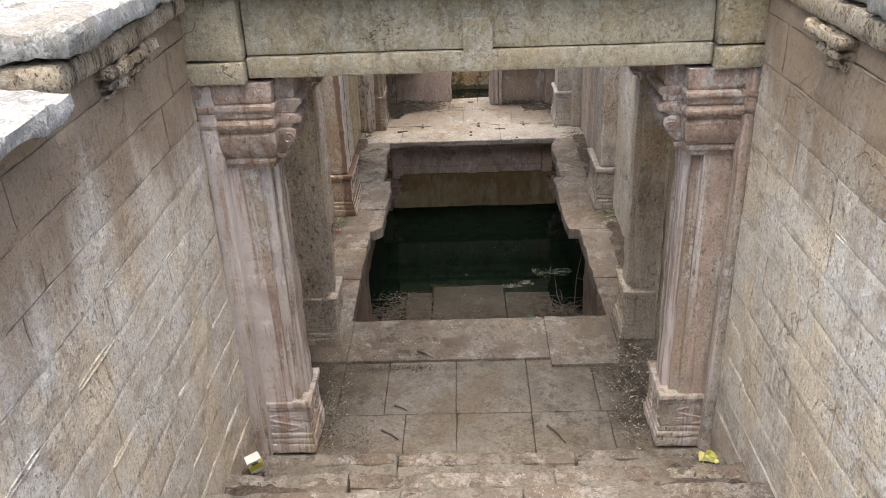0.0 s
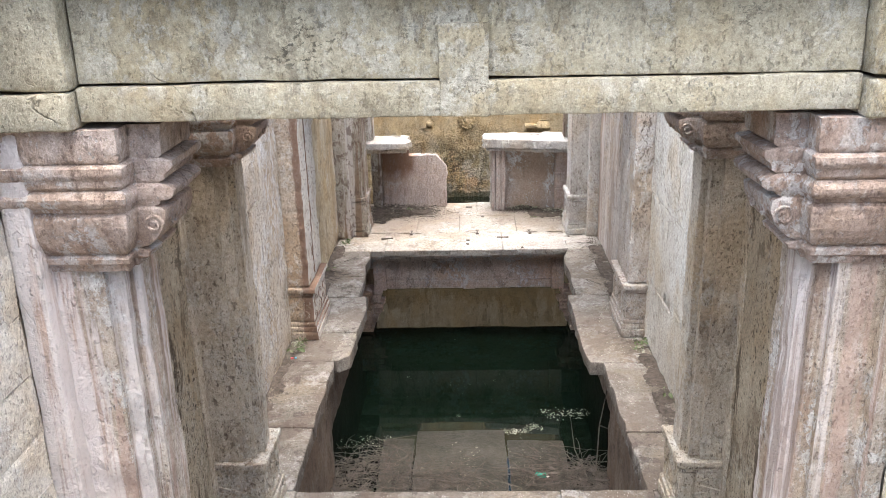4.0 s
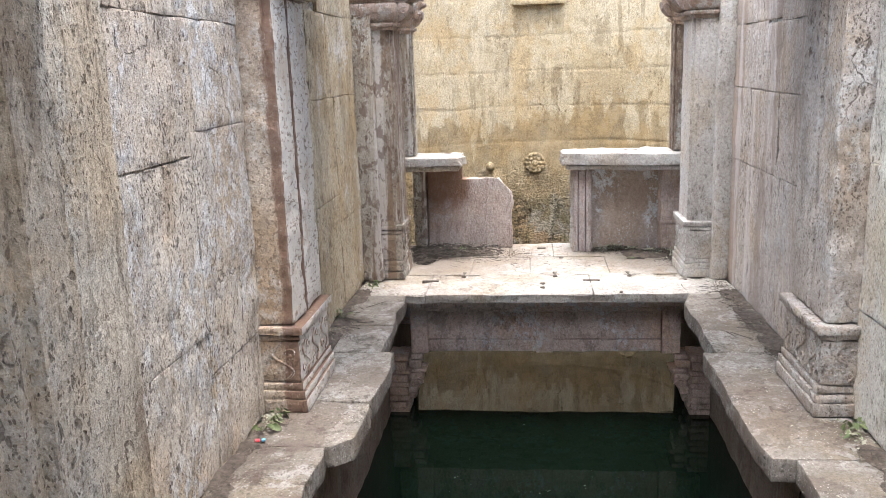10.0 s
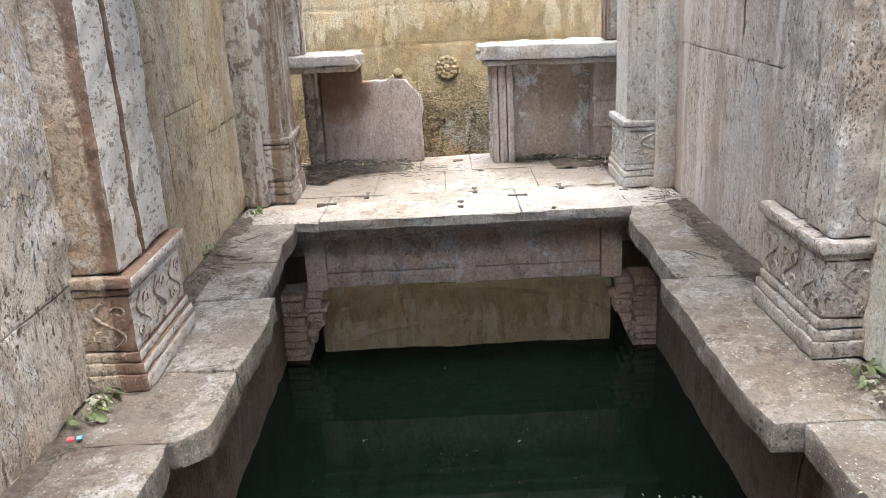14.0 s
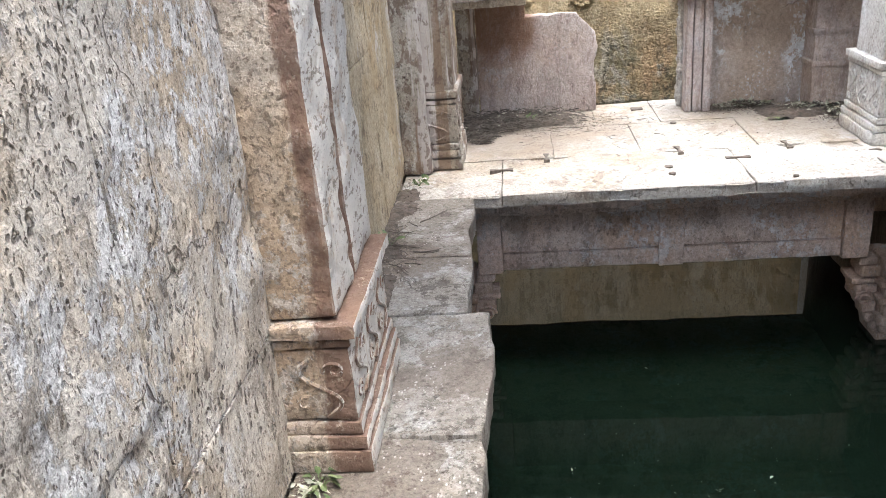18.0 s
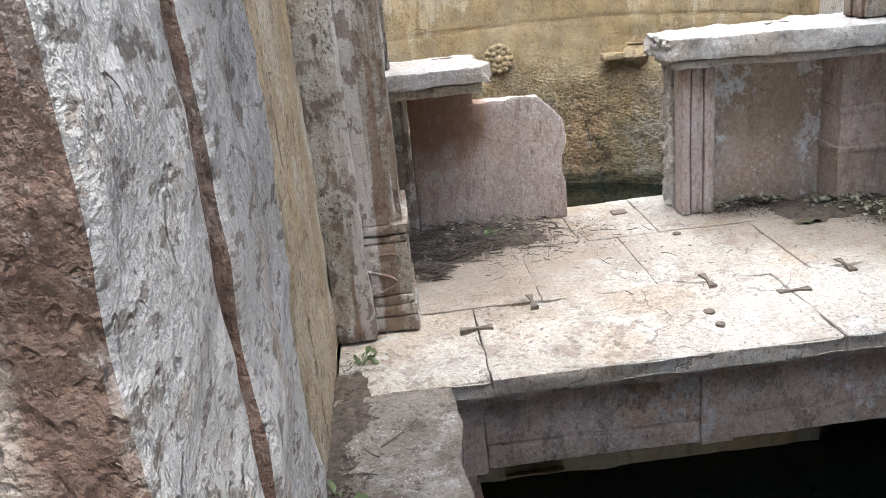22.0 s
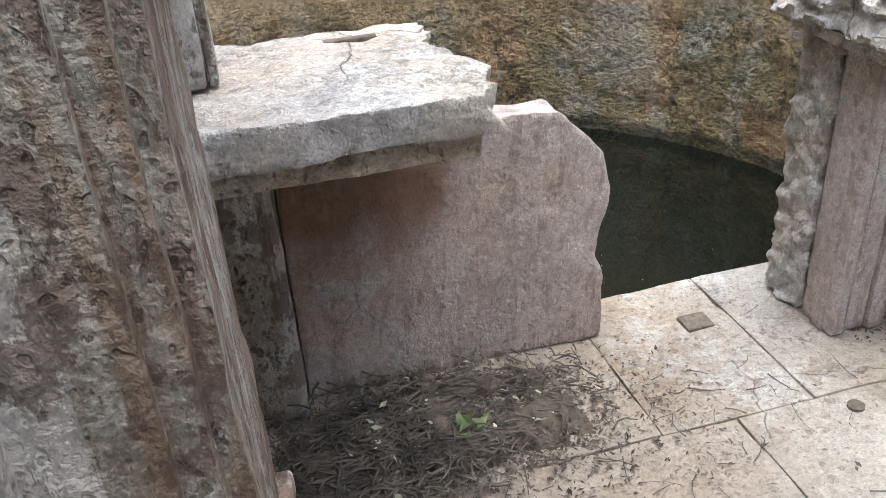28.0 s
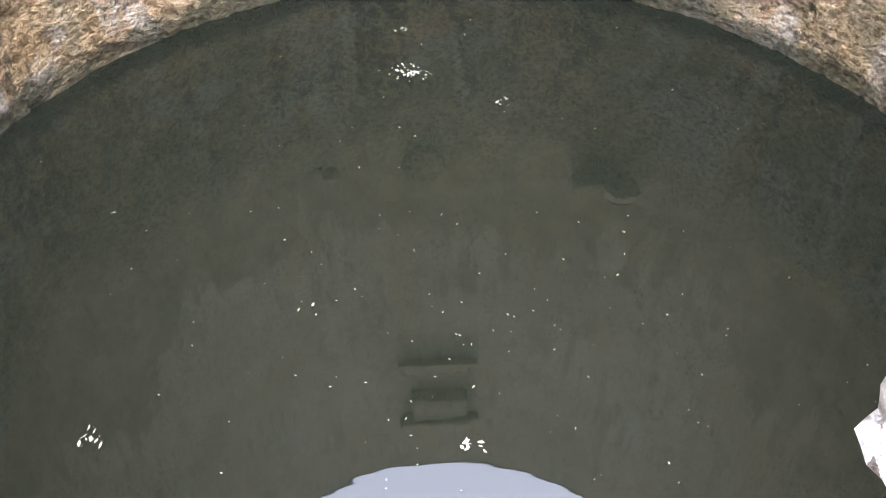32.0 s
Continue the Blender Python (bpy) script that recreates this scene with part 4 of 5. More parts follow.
def vine(parent, mat, to3d, w, h, turns=3, r=0.007):
    """A raised scroll of stem and curls on a panel; to3d maps (u, v) on the panel to space."""
    stem = [to3d(w * (0.5 + 0.28 * math.sin(t * turns * math.pi)), h * t) for t in np.linspace(0.03, 0.97, 26)]
    pieces = [tube(stem, r, 6)]
    for k in range(turns):
        cu, cv = w * (0.5 - 0.24 * (1 if k % 2 == 0 else -1)), h * (k + 0.5) / turns
        sg = 1 if k % 2 == 0 else -1
        curl = [to3d(cu + sg * (0.17 * w) * (1 - a / 7.5) * math.cos(a), cv + 0.15 * h / turns * 2 * (1 - a / 7.5) * math.sin(a)) for a in np.linspace(0, 6.2, 16)]
        pieces.append(tube(curl, r * 0.8, 5))
    part("carved_vine", merge(*pieces), mat, parent)


def pilaster(label, side, x_wall, x_in, y0, y1, ped_h, z_cap, z_top, mat, ped_grow=0.045, groove=None, back=None, bracket=True, ends=0.75):
    """Stone pilaster on a moulded pedestal, with an optional backing strip and bracket capital. side: +1 stands on the left wall."""
    ob = thing("pilaster", ((x_wall + x_in) / 2, (y0 + y1) / 2, 0), label, "pilaster", "pilasters along the passage")
    a, b = sorted((x_wall, x_in))
    g = ped_grow
    tiers(ob, "pedestal_base", a, b, y0, y1, [(0, 0.07, g), (0.07, 0.115, g * 0.85), (0.115, 0.155, g * 0.6)], mat, side, ends)
    tiers(ob, "pedestal_die", a, b, y0, y1, [(0.155, ped_h - 0.075, g * 0.42)], mat, side, ends)
    tiers(ob, "pedestal_cap", a, b, y0, y1, [(ped_h - 0.075, ped_h - 0.045, g * 0.6), (ped_h - 0.045, ped_h, g)], mat, side, ends)
    h = ped_h - 0.26
    xf = x_in + side * g * 0.42
    n = 3
    for k in range(n):
        w = (y1 - y0) / n
        vine(ob, mat, lambda u, v, k=k, w=w: (xf + side * 0.001, y0 + k * w + u, 0.165 + v), w, h, 2)
    wf = abs(x_in - x_wall)
    vine(ob, mat, lambda u, v: (min(x_wall, x_in) + 0.02 + u, y0 - g * 0.42 * ends, 0.165 + v), wf, h, 2)
    # shaft: core, then raised strips with grooves between
    if groove:
        p, q = (a, b - 0.04) if side > 0 else (a + 0.04, b)
        part("shaft_core", block(p, q, y0 + 0.03, y1 - 0.03, ped_h, z_cap, 0.12, 0.004, 0.002), mat, ob)
        for k, (c0, c1) in enumerate(groove):
            part("shaft", block(a, b, c0, c1, ped_h, z_cap, 0.016, 0.014, 0.007, 9, 80 + k), mat, ob)
    else:
        e, f = (0.085, 0.034) if ends > 0.5 else (0.05, 0.02)
        n = lambda d: x_in - side * d
        plan = [(x_wall, y0), (n(e), y0), (n(e), y0 + f), (n(f), y0 + f), (n(f), y0 + e), (n(0), y0 + e), (n(0), y1 - e), (n(f), y1 - e), (n(f), y1 - f), (n(e), y1 - f), (n(e), y1), (x_wall, y1)]
        zs = np.arange(ped_h, z_cap + 0.001, 0.03).tolist() + [z_cap]
        part("shaft", loft([fine_outline(plan, 0.018)] * len(zs), zs, 0.006, 9, 80), mat, ob)
    if back:
        bx, by0, by1 = back
        p, q = sorted((x_wall, bx))
        part("backing_strip", block(p, q, by0, by1, 0.0, z_top, 0.045, 0.014, 0.007, 6, 90), mat, ob)
    if bracket:
        bracket_stack(ob, x_in, x_wall, y0, y1, z_cap, z_top, BRACKET, 0.18, 0.085, side)
    return ob


ZC, ZT = 1.955, 2.43
# first pavilion, front and rear
pilaster("pink-brown fluted stone pilaster at the foot of the steps", 1, XL - 0.01, -1.045, 4.20, 4.54, 0.40, ZC, ZT, PILLAR_A, 0.03, None, (-1.29, 4.12, 4.62))
pilaster("pink-brown fluted stone pilaster at the foot of the steps", -1, XR + 0.01, 1.165, 4.20, 4.54, 0.40, ZC, ZT, PILLAR_A, 0.03, None, (1.40, 4.12, 4.62))
pilaster("shaded brown stone pilaster under the pavilion lintel", 1, XL - 0.01, -1.045, 5.44, 5.76, 0.42, 2.01, ZT, PILLAR_B, 0.035, None, (-1.28, 5.36, 6.40))
pilaster("shaded brown stone pilaster under the pavilion lintel", -1, XR + 0.01, 1.165, 5.44, 5.76, 0.42, 2.01, ZT, PILLAR_B, 0.035, None, (1.36, 5.36, 6.25))
# middle pair
pilaster("weathered pilaster of two shafts on a carved pedestal", 1, XL - 0.01, -1.21, 7.855, 8.42, 0.45, 2.03, ZT, PILLAR, 0.045, [(7.855, 8.085), (8.125, 8.42)])
pilaster("weathered pilaster of two shafts on a carved pedestal", -1, XR + 0.01, 1.315, 7.855, 8.40, 0.45, 2.03, ZT, PILLAR_M, 0.045, [(7.855, 8.085), (8.125, 8.40)])
# pair before the well
pilaster("grey-brown stone pilaster with carved pedestal before the well", 1, XL - 0.01, -1.085, 10.52, 10.98, 0.45, 1.97, ZT, PILLAR_C, 0.024, None, (-1.235, 10.46, 11.06), True, 0.25)
pilaster("bleached lilac-white stone pilaster with carved pedestal before the well", -1, XR + 0.01, 1.175, 10.52, 10.98, 0.45, 1.97, ZT, PILLAR_P, 0.04, None, (1.345, 10.42, 11.06), True, 0.3)

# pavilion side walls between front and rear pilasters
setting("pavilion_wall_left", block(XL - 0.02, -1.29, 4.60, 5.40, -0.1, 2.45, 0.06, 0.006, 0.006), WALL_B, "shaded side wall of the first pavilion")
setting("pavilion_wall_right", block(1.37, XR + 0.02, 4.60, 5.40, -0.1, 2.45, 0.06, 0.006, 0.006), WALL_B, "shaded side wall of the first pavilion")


# ---- lintels ----
def lintel(y0, y1, z0, z1, label, xa=-1.10, xb=1.225):
    ob = thing("lintel", (0.05, (y0 + y1) / 2, z0), label, "lintel", "lintels across the passage")
    band = 0.11
    part("lower_fillet", block(xa, xb, y0 - 0.012, y1 + 0.012, z0, z0 + band - 0.004, 0.05, 0.007, 0.003, 7, 1), LINTEL, ob)
    part("beam", block(xa, xb, y0 + 0.012, y1 - 0.012, z0 + band, z1, 0.05, 0.007, 0.004, 7, 2), LINTEL, ob)
    part("center_block", block(-0.01, 0.14, y0 - 0.014, y1 + 0.014, z0 - 0.002, z0 + band + 0.16, 0.04, 0.007, 0.003, 7, 3), LINTEL, ob)
    for p, q in ((XL - 0.02, xa - 0.004), (xb + 0.004, XR + 0.02)):
        part("end_block", block(p, q, y0 - 0.045, y1 + 0.045, z0 + band * 0.9, z1, 0.04, 0.014, 0.006, 7, 4), LINTEL, ob)
        part("end_block_fillet", block(p, q, y0 - 0.065, y1 + 0.065, z0 - 0.018, z0 + band * 0.9 - 0.003, 0.04, 0.014, 0.006, 7, 5), LINTEL, ob)
    return ob


lintel(4.16, 4.56, 2.45, 2.86, "beige stone lintel with a carved lower fillet over the landing")
lintel(5.42, 5.78, 2.45, 2.86, "shaded beige stone lintel at the rear of the pavilion")
lintel(7.90, 8.38, 2.45, 2.86, "beige stone lintel between the middle pilasters")
lintel(10.54, 10.96, 2.45, 2.86, "beige stone lintel before the well")
# Unseen roof slabs; their depth is set by the shade wanted below.
setting("pavilion_roof", block(XL - 0.6, XR + 0.6, 4.05, 5.0, 2.87, 3.05, 0.12, 0.02, 0.01), COPING, "grey stone roof slabs of the first pavilion")

setting("pavilion_roof", block(XL - 0.6, XR + 0.6, 7.86, 9.35, 2.87, 3.05, 0.12, 0.02, 0.01), COPING, "grey stone roof slabs of the second pavilion")

# ---- terrace coping beside the steps ----
def stair_coping(sx, xe, runs):
    """Slate slabs over the stair wall: runs of (y0, y1, underside, thickness, setback)."""
    for k, (y0, y1, z, t, back) in enumerate(runs):
        a, b = sorted((xe + sx * back, sx * 2.75 if sx < 0 else 3.0))
        tagged(part("coping_slab", block(a, b, y0 + 0.006, y1 - 0.006, z, z + t, 0.035, 0.02, 0.022, 7, 100 + k), COPING),
               "thick grey slab of rough stone coping the stair wall", "coping slab", "coping slabs beside the steps")


stair_coping(-1, XL + 0.12, ((-1.9, 0.2, 2.765, 0.08, 0), (0.2, 1.4, 2.77, 0.08, 0.03), (1.4, 2.66, 2.768, 0.08, 0), (2.67, 4.07, 2.918, 0.10, 0.01)))
stair_coping(1, XR - 0.06, ((-1.9, 0.4, 2.912, 0.11, 0), (0.4, 1.9, 2.914, 0.11, 0.02), (1.9, 3.05, 2.912, 0.11, 0), (3.05, 4.07, 2.916, 0.10, 0.03)))
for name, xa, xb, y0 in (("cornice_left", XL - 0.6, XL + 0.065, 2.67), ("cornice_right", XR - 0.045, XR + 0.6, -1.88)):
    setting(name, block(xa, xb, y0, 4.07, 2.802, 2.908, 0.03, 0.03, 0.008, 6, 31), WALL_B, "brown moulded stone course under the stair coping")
for sx, xe in ((-1, XL - 0.0), (1, XR + 0.0)):
    for k in range(4):
        a, b = sorted((xe, sx * 2.75 if sx < 0 else 3.0))
        y0 = 6.06 + 1.58 * k
        tagged(part("coping_slab", block(a, b, y0, y0 + 1.57, TOP, TOP + 0.15, 0.1, 0.03, 0.02, 5, 110 + k), COPING),
               "thick grey slab of rough stone coping the side wall", "coping slab", "coping slabs beside the tank")

# carved corbels under the coping, in the stone darkened for its shade
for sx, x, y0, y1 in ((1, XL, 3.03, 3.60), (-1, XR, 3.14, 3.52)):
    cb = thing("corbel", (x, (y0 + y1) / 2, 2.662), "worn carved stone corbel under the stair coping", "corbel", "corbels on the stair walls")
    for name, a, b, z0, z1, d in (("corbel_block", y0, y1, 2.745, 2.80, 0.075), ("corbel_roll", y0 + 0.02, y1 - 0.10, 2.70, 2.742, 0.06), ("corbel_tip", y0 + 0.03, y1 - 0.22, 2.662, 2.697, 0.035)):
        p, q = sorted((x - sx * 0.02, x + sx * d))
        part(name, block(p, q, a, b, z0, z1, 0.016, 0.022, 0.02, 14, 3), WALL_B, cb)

# ---- parapet seats before the well ----
def parapet_left():
    ob = thing("parapet", (-0.7, 11.7, 0), "broken stone parapet with a thick seat slab beside the well", "parapet", "parapets before the well")

    def cut(v):
        v = v.copy()
        t = np.clip((v[:, 0] + 0.325) / 0.12, 0, 1)
        top = 0.66 - 0.12 * t ** 0.8 + 0.012 * fbm(v, 9, 3, 2)
        back = np.clip((v[:, 1] - 11.70) / 0.13, 0, 1)
        top = top - 0.09 * back * t
        v[:, 1] -= back * t * (0.045 + 0.03 * fbm(v, 8, 3, 6))
        v[:, 2] = np.where(v[:, 2] > 0.02, v[:, 2] * top / 0.66, v[:, 2])
        e = np.clip((v[:, 0] + 0.30) / 0.10, 0, 1)
        v[:, 0] += e * (0.022 * fbm(np.stack([v[:, 2] * 0 + 3, v[:, 1] * 3, v[:, 2]], 1), 7, 3, 8) + 0.03 * (v[:, 2] - 0.3))
        return v
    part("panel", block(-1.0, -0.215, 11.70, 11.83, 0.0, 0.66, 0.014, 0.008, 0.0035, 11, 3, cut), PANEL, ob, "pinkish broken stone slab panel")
    part("panel_head", block(-1.0, -0.665, 11.702, 11.82, 0.64, 0.78, 0.03, 0.006, 0.004, 11, 4), PANEL, ob)
    part("post", block(-1.125, -1.005, 11.62, 11.84, 0.0, 0.78, 0.03, 0.01, 0.005), PILLAR_C, ob, "grey-brown weathered post")

    def ragged(v):
        v = v.copy()
        e = np.clip((v[:, 0] + 0.78) / 0.14, 0, 1)
        v[:, 0] += e * (0.036 * fbm(np.stack([v[:, 1] * 2.2, v[:, 2] * 0.8, v[:, 1] * 0], 1), 6, 4, 6) - 0.016 * np.sin(v[:, 1] * 17))
        return v
    seat = part("seat_slab", block(-1.36, -0.64, 11.215, 11.71, 0.832, 0.905, 0.013, 0.006, 0.007, 14, 5, ragged), CAP, ob, "thick pale seat slab")
    part("seat_moulding", block(-1.36, -0.66, 11.245, 11.70, 0.782, 0.828, 0.02, 0.006, 0.004, 12, 6), PILLAR_B, ob, "ochre-brown lower moulding")
    part("slot", block(-0.86, -0.75, 11.628, 11.652, 0.890, 0.9068, 0.012, 0.004, 0.002, 30), SOCKET, seat, "dark mortise slot")
    return ob


def parapet_right():
    ob = thing("parapet", (0.8, 11.55, 0), "stone parapet with panelled posts and thick seat slab by the well", "parapet", "parapets before the well")
    for k, (x0, x1) in enumerate(((0.343, 0.385), (0.39, 0.45), (0.455, 0.505))):
        part("post_strip", block(x0, x1, 11.49 + 0.008 * (k == 1), 11.615, 0.0, 0.75, 0.03, 0.006, 0.003, 9, k), PANEL, ob)
    part("side_strip", block(0.340, 0.36, 11.525, 11.565, 0.0, 0.75, 0.03, 0.004, 0.003, 9, 12), PANEL, ob)
    part("broken_edge", block(0.328, 0.46, 11.62, 11.768, 0.0, 0.75, 0.007, 0.008, 0.013, 27, 3), CAP, ob, "hacked rough stone edge")
    part("panel", block(0.50, 1.15, 11.60, 11.72, 0.0, 0.75, 0.03, 0.006, 0.005, 9, 5), PANEL_LIME, ob, "lime-stained recessed panel")
    part("corner_post", block(1.10, 1.38, 11.40, 11.62, 0.0, 0.75, 0.03, 0.010, 0.006, 9, 6), PANEL, ob)
    for z in (0.26, 0.46):
        part("post_band", block(1.09, 1.385, 11.393, 11.60, z, z + 0.035, 0.04, 0.008, 0.004, 9, 7), PANEL, ob)

    def skew(v):
        v = v.copy()
        t = np.clip((v[:, 0] - 0.24) / 1.1, 0, 1)
        f = np.clip((11.78 - v[:, 1]) / 0.38, 0, 1)
        v[:, 1] -= 0.22 * t * f
        e = np.clip((0.34 - v[:, 0]) / 0.12, 0, 1)
        v[:, 0] += e * (0.022 * fbm(v * np.array([1, 1, 2.4]), 20, 4, 4) + 0.012)
        v[:, 2] -= e * f * 0.0
        return v
    seat = part("seat_slab", block(0.235, 1.40, 11.40, 11.775, 0.80, 0.905, 0.014, 0.008, 0.008, 13, 9, skew), CAP, ob, "thick pale seat slab with a hacked end")
    part("seat_moulding", block(0.27, 1.40, 11.43, 11.765, 0.752, 0.797, 0.03, 0.014, 0.007, 8, 10, skew), CAP, ob)
    part("slot", block(0.80, 0.92, 11.605, 11.63, 0.890, 0.907, 0.012, 0.004, 0.002, 30), SOCKET, seat, "dark mortise slot")
    return ob


parapet_left()
parapet_right()
for sx, x0, x1 in ((1, -1.36, -1.08), (-1, 1.205, 1.44)):
    dw = thing("dwarf_column", ((x0 + x1) / 2, 11.5, 0.905), "short square stone column standing on the parapet seat", "column", "dwarf columns on the parapets")
    a, b = (x0, x1)
    part("shaft", block(a, b, 11.42, 11.62, 0.905, 1.97, 0.04, 0.008, 0.004, 8, 1), PILLAR_C, dw)
    xe = (x1, x1 + 0.018) if sx > 0 else (x0 - 0.018, x0)
    part("edge_strip", block(xe[0], xe[1], 11.44, 11.50, 0.905, 1.97, 0.04, 0.005, 0.002), PILLAR_C, dw)
    part("edge_strip", block(xe[0], xe[1], 11.54, 11.60, 0.905, 1.97, 0.04, 0.005, 0.002), PILLAR_C, dw)
    bracket_stack(dw, x1 if sx > 0 else x0, x0 if sx > 0 else x1, 11.42, 11.62, 1.97, 2.43, BRACKET, 0.16, 0.04, sx)

# ---- carvings on the well wall ----
def on_well(x, z, out=0.0):
    cx, cy = WELL_C
    a = math.acos((x - cx) / WELL_R)
    return Vector((cx + (WELL_R - out) * math.cos(a), cy + (WELL_R - out) * math.sin(a), z)), a


def lotus():
    p, a = on_well(0.03, 0.31)
    ob = thing("lotus_medallion", p, "carved round stone lotus medallion on the well wall", "medallion")
    y = p.y
    disc = part("disc", drum(p.x, p.z, y + 0.04, y - 0.03, 0.15, "y", 32, ((0, 1), (0.6, 1), (0.85, 0.93), (1, 0.75))), WELL, ob)
    part("heart", drum(p.x, p.z, y - 0.02, y - 0.052, 0.045, "y", 16, ((0, 1), (0.7, 0.9), (1, 0.5))), WELL, disc)
    for n, rad, sz in ((8, 0.075, 0.030), (12, 0.122, 0.030)):
        for k in range(n):
            w = 2 * math.pi * k / n
            part("petal", drum(p.x + rad * math.cos(w), p.z + rad * math.sin(w), y - 0.02, y - 0.045, sz, "y", 10, ((0, 1), (0.6, 0.85), (1, 0.35))), WELL, disc)
    return ob


lotus()
p, a = on_well(-0.60, 0.28)
boss = thing("stone_boss", p, "small round stone boss on the well wall", "boss")
part("knob", drum(p.x, p.z, p.y + 0.04, p.y - 0.05, 0.065, "y", 20, ((0, 0.7), (0.35, 1), (0.7, 0.85), (1, 0.3))), WELL, boss)
part("tail", block(p.x - 0.17, p.x - 0.05, p.y - 0.05, p.y + 0.05, p.z - 0.09, p.z - 0.02, 0.02, 0.015, 0.006), WELL, boss)
p, a = on_well(1.28, 0.25)
pot = thing("carved_pot", p, "carved stone pot with a spout on the well wall", "carving")
part("pot_body", drum(p.x + 0.05, p.y, p.z - 0.10, p.z + 0.12, 0.14, "z", 22, ((0, 0.35), (0.15, 0.75), (0.45, 1), (0.75, 0.85), (0.92, 0.5), (1, 0.62))), WELL, pot)
part("spout", block(p.x - 0.28, p.x - 0.06, p.y - 0.04, p.y + 0.12, p.z - 0.03, p.z + 0.04, 0.02, 0.02, 0.006), WELL, pot)
p, a = on_well(0.09, 2.5)
niche = thing("carved_niche", p, "carved stone niche with a stepped crest on the well wall", "niche")
part("sill", block(p.x - 0.34, p.x + 0.36, p.y - 0.10, p.y + 0.06, 2.47, 2.55, 0.03, 0.012, 0.006), WELL, niche)
for k, w in enumerate((0.28, 0.22, 0.15, 0.08)):
    part("crest_tier", block(p.x - w, p.x + w, p.y - 0.085 + 0.008 * k, p.y + 0.06, 2.553 + 0.075 * k, 2.624 + 0.075 * k, 0.02, 0.016, 0.008), WELL, niche)
for s in (-1, 1):
    part("scroll", drum(p.x + s * 0.24, 2.66, p.y + 0.04, p.y - 0.08, 0.07, "y", 16, ((0, 1), (0.7, 0.9), (1, 0.5))), WELL, niche)
part("upper_block", block(p.x - 0.24, p.x + 0.26, p.y - 0.12, p.y + 0.06, 2.95, 3.30, 0.03, 0.02, 0.015), WELL, niche)
part("upper_ledge", block(p.x - 0.36, p.x + 0.38, p.y - 0.15, p.y + 0.06, 3.303, 3.40, 0.03, 0.02, 0.012), WELL, niche)


# ---- cramp sockets and holes in the platform ----
def prism(poly, z0, z1):
    n = len(poly)
    vs = [(x, y, z0) for x, y in poly] + [(x, y, z1) for x, y in poly]
    fs = [tuple(range(n, 2 * n)), tuple(range(n))[::-1]] + [(i, (i + 1) % n, n + (i + 1) % n, n + i) for i in range(n)]
    return np.array(vs), fs


def cramp(x, y, along, length=0.13, w=0.034):
    h, q = length / 2, w / 2
    bow = [(-h, -q), (-h * 0.25, -q * 0.35), (h * 0.25, -q * 0.35), (h, -q), (h, q), (h * 0.25, q * 0.35), (-h * 0.25, q * 0.35), (-h, q)]
    poly = [(x + u, y + v) if along == "x" else (x - v, y + u) for u, v in bow]
    part("cramp_socket", prism(poly, -0.02, 0.0055), SOCKET, platform, "dark dovetail cramp socket", False)


for x, y, a in ((0.153, 10.65, "y"), (0.43, 10.452, "x"), (-0.846, 10.457, "x"), (-0.59, 10.655, "y"), (0.74, 10.64, "y"), (1.10, 10.45, "x")):
    cramp(x, y, a)
for x, y, r in ((0.046, 10.352, 0.022), (0.045, 10.238, 0.018), (0.626, 10.095, 0.014), (0.225, 11.24, 0.02)):
    part("peg_hole", drum(x, y, -0.02, 0.0055, r, "z", 12), SOCKET, platform, "", False)
part("mortise", block(0.02, 0.10, 11.64, 11.71, -0.02, 0.003, 0.03, 0.004, 0), SOCKET, platform, "shallow dark mortise")


# ---- soil drifts ----
def drift(x, y, z, rx, ry, h, seed, label="dark soil and dust drifted against the stones"):
    """A low heap of soil whose ragged rim sinks into the paving."""
    n = 40
    u = np.linspace(-1, 1, n)
    U, V = np.meshgrid(u, u, indexing="ij")
    v = np.stack([x + rx * U.ravel(), y + ry * V.ravel(), np.zeros(n * n)], 1)
    r2 = np.maximum(np.abs(U.ravel()), np.abs(V.ravel())) ** 2 * 0.6 + (U.ravel() ** 2 + V.ravel() ** 2) * 0.4
    v[:, 2] = z + h * (0.75 - r2 + 0.9 * fbm(v, 7, 5, seed)) - 0.003
    v[:, 2] = np.maximum(v[:, 2], z - 0.02)
    k = np.arange(n * n).reshape(n, n)
    fs = np.stack([k[:-1, :-1], k[1:, :-1], k[1:, 1:], k[:-1, 1:]], -1).reshape(-1, 4).tolist()
    return tagged(part("soil_drift", (v, fs), SOIL), label, "soil", "", "stuff")


# Step corners: soil, its dark strips also standing in for crease shade.
for i in range(1, 8):
    yb, zb = Y_STEP - 0.345 * i, 0.18 * i
    drift(-1.15, yb + 0.10, zb, 0.30, 0.16, 0.022, 20 + i)
    drift(1.2, yb + 0.10, zb, 0.30, 0.16, 0.022, 40 + i)
    drift(0.1, yb + 0.05, zb, 0.95, 0.06, 0.012, 60 + i)

drift(-0.78, 11.48, 0.0, 0.40, 0.21, 0.034, 81, "dark soil heaped against the broken parapet")
drift(1.05, 11.36, 0.0, 0.36, 0.20, 0.03, 82, "dark soil heaped in the parapet corner")
for k, y in enumerate((6.15, 6.75, 7.3, 8.75, 9.3, 9.85)):
    drift(-1.35, y, 0.0, 0.09, 0.36, 0.018, 90 + k)
    drift(1.42, y, 0.0, 0.10, 0.36, 0.018, 110 + k)

